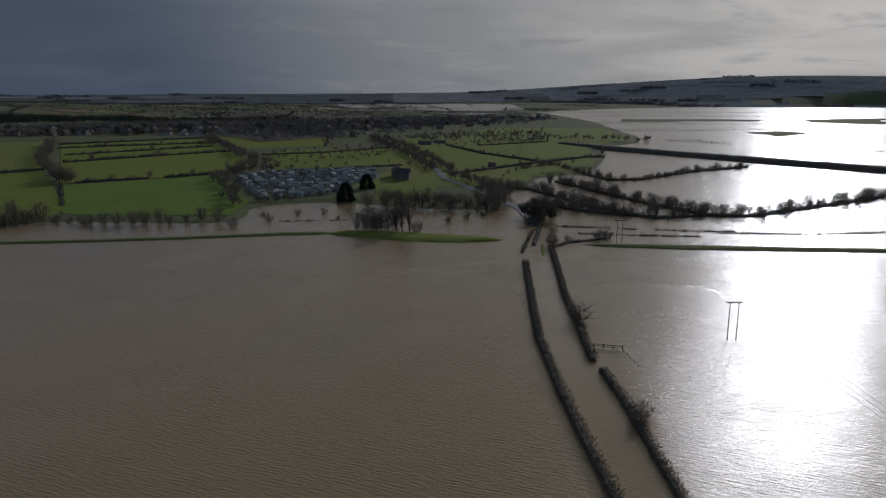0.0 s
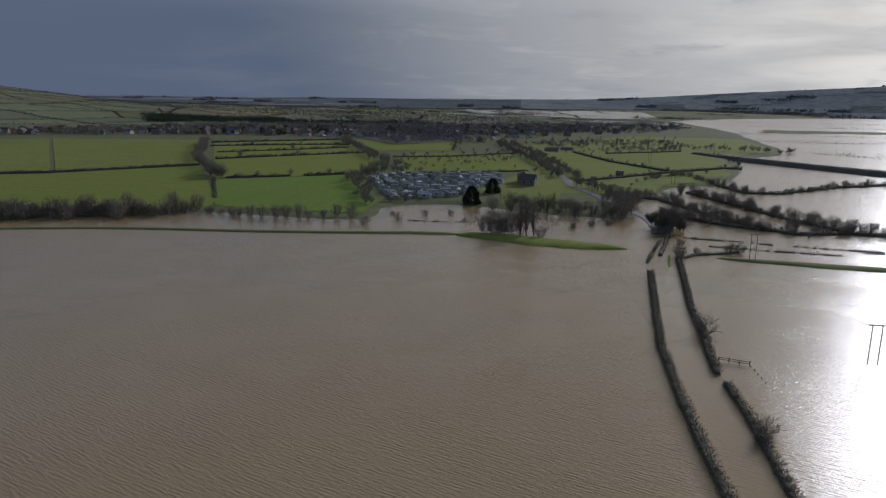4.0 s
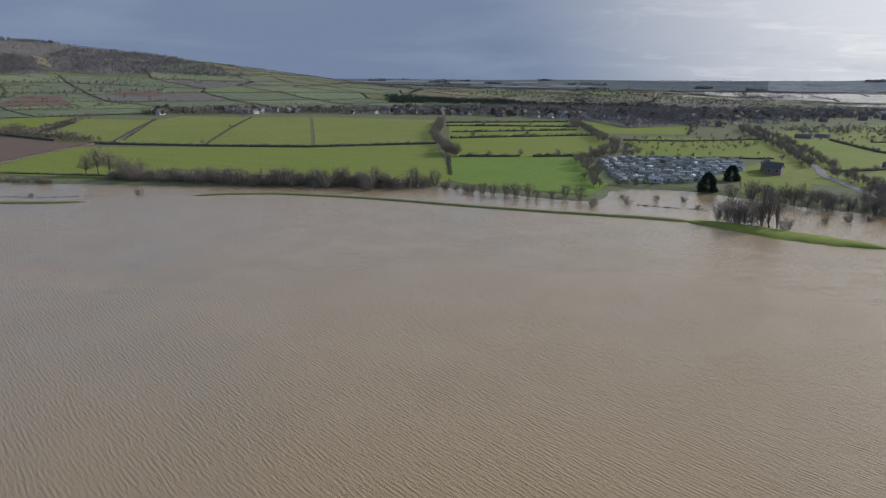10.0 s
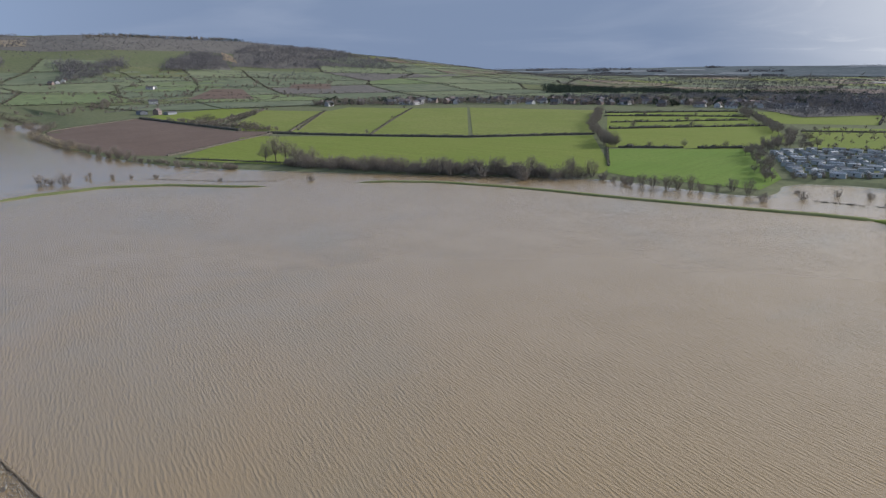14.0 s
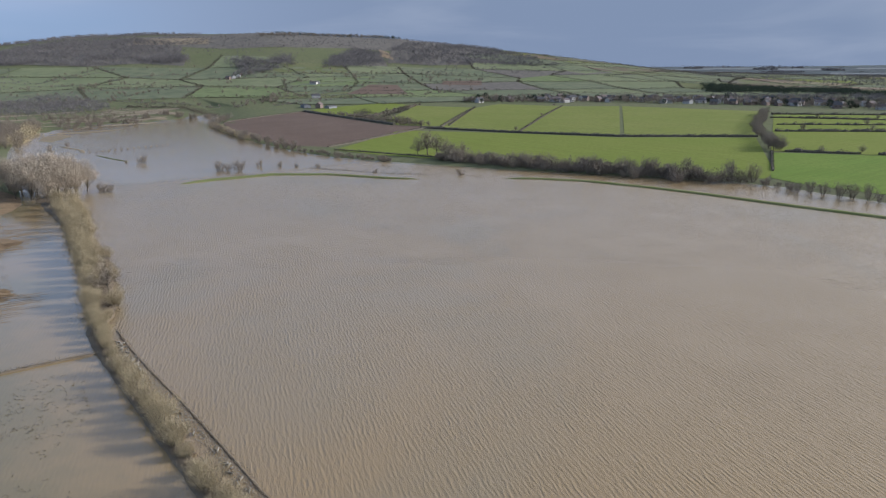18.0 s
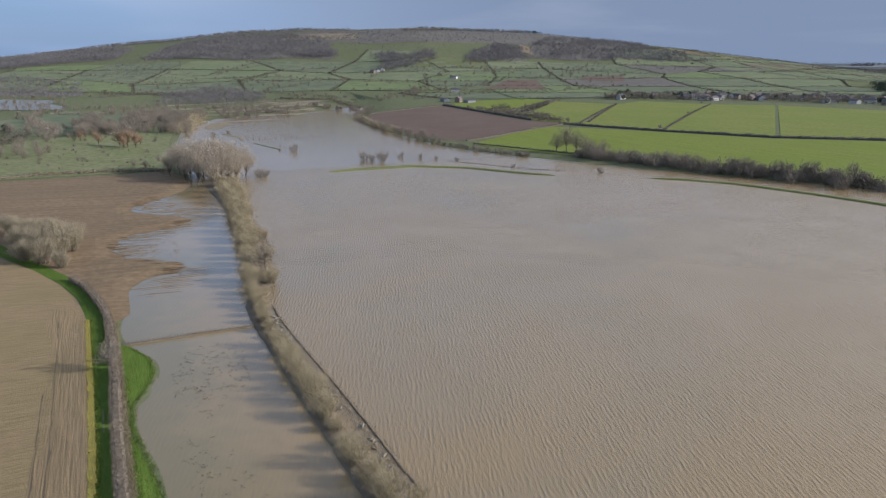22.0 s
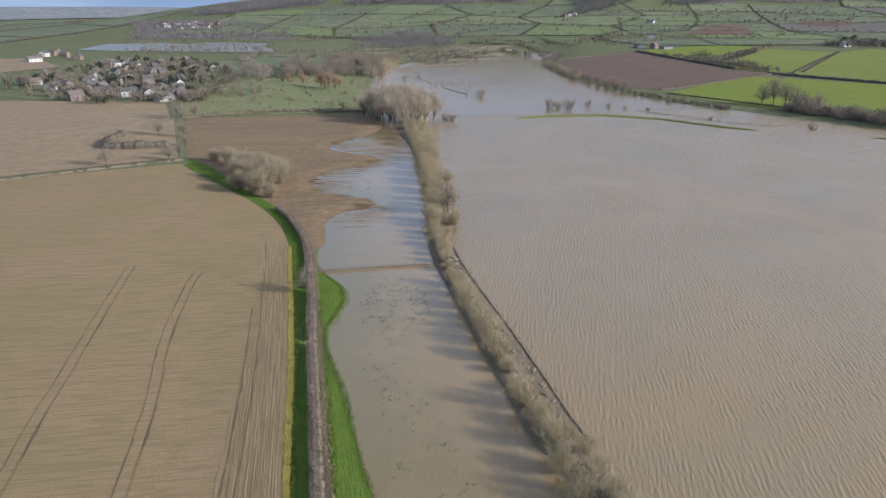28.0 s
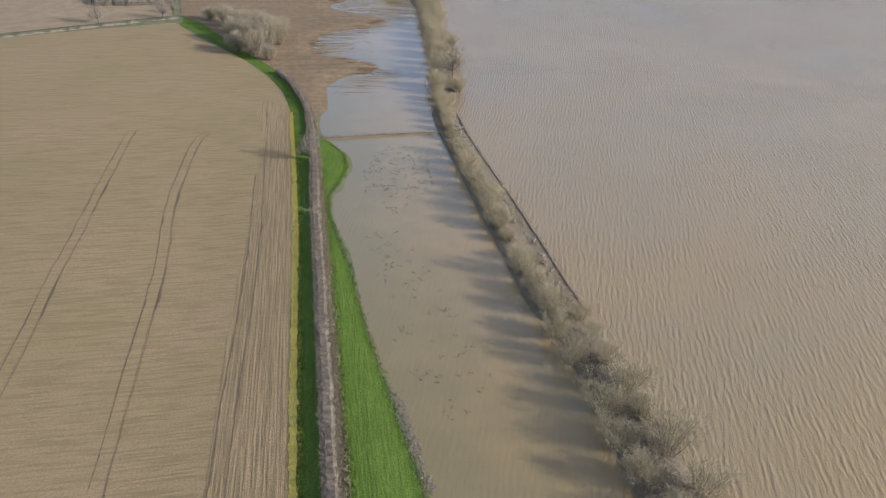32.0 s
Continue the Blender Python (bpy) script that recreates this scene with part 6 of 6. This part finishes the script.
for path in ([(-1000, -240), (-1030, -180), (-1040, -110), (-1020, -60)], [(-1100, -250), (-1110, -150), (-1120, -70)], [(-1210, -300), (-1240, -180), (-1210, -70)], [(-980, -60), (-1010, 20), (-1060, 60)], [(-970, -250), (-975, -150), (-972, -80)]):
    grove_row("village", path, 5.0, "leafless trees standing along a flooded ditch", 9.0, (0.35, 0.75))
wood([(-1264, 65), (-1060, 140), (-1110, 204), (-1238, 225), (-1326, 164)], 420, 9, "hillwood", "dark wood at the foot of the hill", 44, 1.0, 30)
wood([(-1000, 90), (-1080, 70), (-1180, 60), (-1190, 160), (-1060, 280), (-960, 240)], 420, 3.0, "twig", "low brown scrub over the reed bed", 47, 0.6, 26)
field([(-1330, -309), (-1260, -60), (-1300, -45), (-1460, -58), (-1620, -170), (-1780, -400)], "litter", "brown scrubby ground at the foot of the hill", step=40, lift=0.4)
wood([(-1315, -309), (-1240, -60), (-1300, -40), (-1470, -53), (-1632, -170), (-1804, -408)], 1500, 7, "hillwood", "dark scrub and hedgerow trees at the foot of the hill", 48, 1.2, 24)
grove("bush", scatter([(-1001, 101), (-942, 94), (-830, 100), (-770, 107), (-807, 165), (-948, 230), (-1016, 166)], 110, 46), "leafless brown bushes scattered over the reed bed", (0.6, 1.6), "reed_bed_scrub", 0.2)
plant_row("bush", [(-770, 236), (-860, 290), (-900, 270), (-960, 240)], 8, 2, (1.0, 1.8), "reed-bed bushes", 4)

# ---- hill and far country ----
def polar(*pairs):
    return [(-math.sin(radians(a)) * d, math.cos(radians(a)) * d) for a, d in pairs]


HILL_WOODS = (([(-1869, -294), (-2080, -240), (-2150, -120), (-2060, -23), (-2012, 77), (-1820, 20), (-1830, -84), (-1801, -189)], 1500, "hillwood", 10),
              ([(-1775, 78), (-1992, 169), (-2067, 278), (-2039, 480), (-1829, 543), (-1650, 472), (-1665, 291), (-1733, 187)], 2100, "hillwood", 10),
              ([(-1652, 402), (-1594, 468), (-1697, 512), (-1716, 440)], 260, "hillwood", 10),
              ([(-1394, 492), (-1433, 593), (-1488, 676), (-1606, 725), (-1560, 641), (-1640, 609), (-1584, 566), (-1482, 559)], 620, "hillwood", 10),
              ([(-1455, 735), (-1425, 889), (-1603, 985), (-1675, 944), (-1562, 817)], 800, "hillwood", 10),
              ([(-1484, 927), (-1429, 1019), (-1410, 1166), (-1340, 1300), (-1305, 1358), (-1500, 1420), (-1755, 1456), (-1788, 1201), (-1659, 1050)], 2000, "hillwood", 10),
              (polar((66.5, 2400), (57, 2450), (57, 2400), (66.5, 2350)), 260, "ever", 9),
              (polar((99, 2000), (90, 2330), (84, 2300), (78, 2280), (72, 2260), (72, 2200), (80, 2150), (88, 2180), (95, 1950)), 900, "hillwood", 6),
              ([(-790, 1208), (-573, 1384), (-640, 1500), (-900, 1370)], 1100, "ever", 9), ([(-560, 1330), (-300, 1420), (-240, 1500), (-420, 1490), (-580, 1420)], 420, "ever", 9), ([(-213, 828), (-134, 961), (-200, 1240), (-330, 1180), (-300, 950)], 500, "hillwood", 10))
for poly, n, mat, h in HILL_WOODS:
    n = int(n * 1.4)
    field(poly, "litter", "brown leaf litter and scrub under the hill woods", step=40, lift=0.7)
    wood(poly, n, h, mat, "leafless woodland on the far hillside" if mat != "ever" else "dark evergreen plantation", int(abs(poly[0][0])) + n, 1.2, 34)
SCRUB = ([(-1600, 134), (-1510, 160), (-1470, 60), (-1560, -28)], 90), ([(-1380, 700), (-1330, 860), (-1230, 1000), (-1330, 1040), (-1420, 900)], 90), ([(-1911, 417), (-1857, 631), (-1999, 683), (-2043, 465)], 420), ([(-1700, 540), (-1620, 760), (-1800, 900), (-2050, 700), (-1900, 560)], 260), ([(-1500, 1100), (-1380, 1350), (-1250, 1300), (-1250, 1050), (-1350, 950)], 260), ([(-1570, -28), (-1600, 134), (-1720, 150), (-1780, 20)], 120)
CREST = [(-1840, 545), (-1760, 640), (-1720, 800), (-1700, 940), (-1640, 1060), (-1790, 1210), (-1760, 1460), (-2000, 1450), (-2100, 1150), (-2100, 900), (-2080, 600), (-2060, 500)]
field(CREST, "litter", "brown moor grass and scrub on the hill top", step=40, lift=0.5)
wood(CREST, 1300, 5, "hillwood", "scattered thorn scrub on the hillside", 77, 1.0, 22)
for poly, n in SCRUB:
    wood(poly, n, 4, "hillwood", "scattered thorn scrub on the hillside", n, 1.0, 22)
field([(-1911, 430), (-1862, 620), (-1990, 670), (-2030, 480)], "reed", "bleached moor grass along the hill crest", step=40, lift=0.8)
field([(-1570, 959), (-1511, 963), (-1621, 1016), (-1673, 1020)], "fallow", "sandy scar on the hillside", step=30, lift=1.5)
field([(-1108, 597), (-1057, 695), (-1198, 765), (-1218, 711)], "plough", "brown ploughed field below the hill", step=30, lift=1.3)
field([(-1177, 858), (-1135, 933), (-1198, 986), (-1224, 902)], "plough", "brown ploughed field below the hill", step=30, lift=1.3)
HILL_HEDGES = [[(-1456, 188), (-1430, 298), (-1364, 371), (-1311, 420), (-1234, 517)], [(-1322, 332), (-1259, 243)], [(-1115, 470), (-1129, 562), (-1244, 734), (-1205, 993)],
               [(-1525, 199), (-1573, 287), (-1593, 320)], [(-1388, 508), (-1384, 585), (-1384, 697), (-1343, 869), (-1267, 1044)], [(-992, 410), (-1035, 513), (-1034, 696), (-1077, 884)],
               [(-1475, 287), (-1507, 379), (-1484, 456)], [(-1463, -117), (-1428, -29), (-1450, 55), (-1465, 171), (-1430, 298)], [(-1368, 73), (-1358, 168), (-1373, 286), (-1329, 353)],
               [(-1658, -113), (-1566, -28), (-1614, 53), (-1598, 134)], [(-1498, 169), (-1560, 228), (-1631, 315)], [(-1227, -31), (-1318, 69), (-1240, 230), (-1056, 350)]]
for k, path in enumerate(HILL_HEDGES):
    wood_row(path, 3.0, 3.0, "hillwood", "dark hedge across the hill pastures", 900 + k, 1.6, 0.8, 18)
for path in HILL_HEDGES:
    grove_row("village", path, 16.0, "leafless trees along a hill hedgerow", 2.5, (0.35, 0.8))
grove("village", scatter([(-1290, -30), (-1600, -40), (-1650, 300), (-1560, 560), (-1600, 760), (-1380, 1000), (-1150, 1000), (-1050, 560), (-1000, 420)], 170, 72), "single leafless trees dotted over the hill pastures", (0.3, 0.8), "hill_trees")
grove_row("village", [(-997, 351), (-1071, 445), (-1155, 493)], 6.0, "leafless trees in a hollow below the hill", 12.0, (0.5, 0.9))
grove_row("village", [(-1940, 790), (-1975, 940), (-1990, 1100), (-1984, 1225)], 6.0, "row of tall bare trees along the hill crest", 3.0, (0.9, 1.3))
for path in ([(-1123, 233), (-1055, 294), (-987, 298), (-930, 300)], [(-1290, -20), (-1283, 60), (-1240, 140), (-1253, 200)]):
    wood_row(path, 1.5, 7.0, "hedge", "dark thicket at the foot of the hill", 960 + int(path[0][1]), 5.0, 1.0, 24)
wood([(-1120, 40), (-1300, 100), (-1330, 180), (-1180, 215), (-1090, 200), (-1070, 120)], 700, 8, "hillwood", "leafless wood at the foot of the hill", 961, 1.0, 26)
for x, y, k in ((-1416, 545, 1.2), (-1317, 716, 1.2), (-1302, 727, 1.3), (-1226, 817, 1.5), (-1234, 875, 1.3), (-1144, 614, 1.0), (-1282, 760, 1.0), (-1300, 600, 1.0), (-1190, 560, 1.0), (-1340, 470, .9)):
    plant("village", x, y, k, "single trees on the hill pastures", label="single leafless tree in a hill pasture")
for x, y in scatter([(-1497, -320), (-1508, -160), (-1632, -170), (-1682, -324)], 20, 71):
    settle(HOUSES[int(pick.integers(4))], x, y, pick.uniform(0, 180), "hillside houses", 0.9)
for x, y in ((-1394, 492), (-1400, 505), (-1410, 520), (-1425, 530), (-1263, 613), (-1268, 625)):
    settle(HOUSES[int(pick.integers(4))], x, y, pick.uniform(0, 180), "hillside houses", 0.9)


# distance haze is mixed into both upland base colours
M["farhaze_pale"] = material("haze_pale_upland", (0.225, 0.23, 0.225), (0.295, 0.295, 0.275), 0.006, bump=0, c=(0.175, 0.185, 0.188), fine=0.03, spec=0.0)
M["farhaze_grey"] = material("haze_grey_upland", (0.135, 0.148, 0.145), (0.185, 0.195, 0.18), 0.006, bump=0, c=(0.105, 0.116, 0.118), fine=0.03, spec=0.0)
# sunward sectors get the paler haze colour
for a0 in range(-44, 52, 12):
    field(polar((a0, 3550), (a0 + 6, 3480), (a0 + 12, 3560), (a0 + 12, 4950), (a0, 4950)), "farhaze_pale" if a0 < -6 else "farhaze_grey", "distant wooded upland on the horizon, coloured with haze", step=110, lift=2.0, category="upland")
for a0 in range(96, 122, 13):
    field(polar((a0, 2900), (a0 + 13, 2950), (a0 + 13, 4950), (a0, 4950)), "farhaze_pale", "distant wooded upland on the horizon, coloured with haze", step=110, lift=2.0, category="upland")


wood(polar((-7, 3380), (-13, 3420), (-21, 3500), (-22, 3620), (-14, 3640), (-7, 3560)), 900, 14, "hillwood", "dark wood on the low rise behind the flood", 970, 3.0, 16)
for k in range(34):
    a, d = pick.uniform(-42, 48), pick.uniform(3600, 4650)
    wood_row(polar((a, d), (a + pick.uniform(2, 6), d + pick.uniform(-60, 60))), 9, 10, "hillwood", "hedgerow line on the far upland", 800 + k, 6.0, 3.5, 8)
rng = seeded(404)
# upland fields in the same two haze-tinted colours
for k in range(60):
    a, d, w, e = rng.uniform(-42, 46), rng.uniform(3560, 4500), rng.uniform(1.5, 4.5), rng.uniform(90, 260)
    field(polar((a, d), (a + w, d + rng.uniform(-40, 40)), (a + w * 0.9, d + e), (a + w * 0.1, d + e * 0.9)), ["farhaze_pale", "farhaze_grey", "farhaze_pale"][k % 3], "field on the far upland", step=60, lift=2.6 + 0.02 * k)
for k in range(40):
    a, d, w = rng.uniform(-42, 46), rng.uniform(3550, 4600), rng.uniform(1.0, 3.5)
    wood(polar((a, d), (a + w, d + 20), (a + w, d + 70), (a, d + 60)), 90, 11, "hillwood", "dark wood on the far upland", 1200 + k, 4.5, 10)


def patchwork(origin, along_dir, nu, nv, du, dv, seed, mats, rows=True, skip=(), tall=5.0):
    """Irregular fields with hedgerows between them, over far ground."""
    rng = seeded(seed)
    o, a = np.array(origin, float), np.array(along_dir, float) / np.linalg.norm(along_dir)
    b = np.array((-a[1], a[0]))
    grid = [[o + a * du * (i + rng.uniform(-0.28, 0.28)) + b * dv * (j + rng.uniform(-0.28, 0.28)) for j in range(nv + 1)] for i in range(nu + 1)]
    wet = lambda p: ground_height(np.array([p[0]]), np.array([p[1]]))[0] < 0.3 or np.hypot(*p) > 4750  # noqa: E731
    for i in range(nu):
        for j in range(nv):
            c = [grid[i][j], grid[i + 1][j], grid[i + 1][j + 1], grid[i][j + 1]]
            m = sum(c) / 4
            if any(wet(p) for p in c) or any(inside(s, m[:1], m[1:])[0] for s in skip) or np.linalg.norm(m) > 4700:
                continue
            k = mats[int(rng.integers(len(mats)))]
            field([tuple(m + (p - m) * 0.97) for p in c], k, {"plough": "brown ploughed field far off", "fallow": "pale bare field far off"}.get(k, "far green pasture field"), step=max(40, du / 5), lift=0.9)
            if rows and rng.random() < 0.85:
                wood_row([c[0], c[1]], 5, tall, "hedge", "far dark hedgerow with trees", int(rng.integers(1e6)), 3.0, 1.5, 12)
            if rows and rng.random() < 0.85:
                wood_row([c[0], c[3]], 5, tall, "hedge", "far dark hedgerow with trees", int(rng.integers(1e6)), 3.0, 1.5, 12)


# the hill greens in these lists have haze in their base colour
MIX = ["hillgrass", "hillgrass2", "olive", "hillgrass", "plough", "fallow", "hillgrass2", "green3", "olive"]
WOODED = [(-1830, -500), (-1740, 80), (-1640, 300), (-1660, 560), (-1480, 740), (-1420, 900), (-1400, 1170), (-1300, 1360), (-1750, 1480), (-3500, 1500), (-3500, -500)]
NEAR_FIELDS = [(-1000, 380), (-930, 620), (-860, 780), (-600, 1100), (0, 1500), (320, 1300), (200, 700), (0, 300), (-700, 150)]
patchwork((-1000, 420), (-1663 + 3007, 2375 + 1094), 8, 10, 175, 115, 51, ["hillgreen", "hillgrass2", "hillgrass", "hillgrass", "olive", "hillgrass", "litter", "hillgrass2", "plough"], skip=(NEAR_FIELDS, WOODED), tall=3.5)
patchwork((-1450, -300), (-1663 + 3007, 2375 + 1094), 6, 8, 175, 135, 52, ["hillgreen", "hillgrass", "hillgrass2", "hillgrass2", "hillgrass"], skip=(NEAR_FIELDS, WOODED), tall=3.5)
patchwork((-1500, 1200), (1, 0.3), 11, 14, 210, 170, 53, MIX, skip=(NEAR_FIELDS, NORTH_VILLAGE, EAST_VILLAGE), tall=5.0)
for k, (x, y) in enumerate(scatter([(-1300, 1700), (200, 1700), (300, 2500), (900, 3300), (-300, 3600), (-1700, 3300)], 70, 60)):
    a, b = pick.uniform(60, 200), pick.uniform(30, 70)
    wood([(x - a, y - b), (x + a, y - b * 0.6), (x + a * 0.8, y + b), (x - a * 0.9, y + b)], 130, 6, "hillwood", "distant dark copse on the plain", 600 + k, 1.6, 14)
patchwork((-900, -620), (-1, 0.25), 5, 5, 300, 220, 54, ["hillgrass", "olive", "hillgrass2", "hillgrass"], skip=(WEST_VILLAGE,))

for root in [r for some in PATTERNS.values() for r in some] + HOUSES + BARNS + CARAVANS:
    for ob in (*root.children_recursive, root):
        bpy.data.objects.remove(ob)
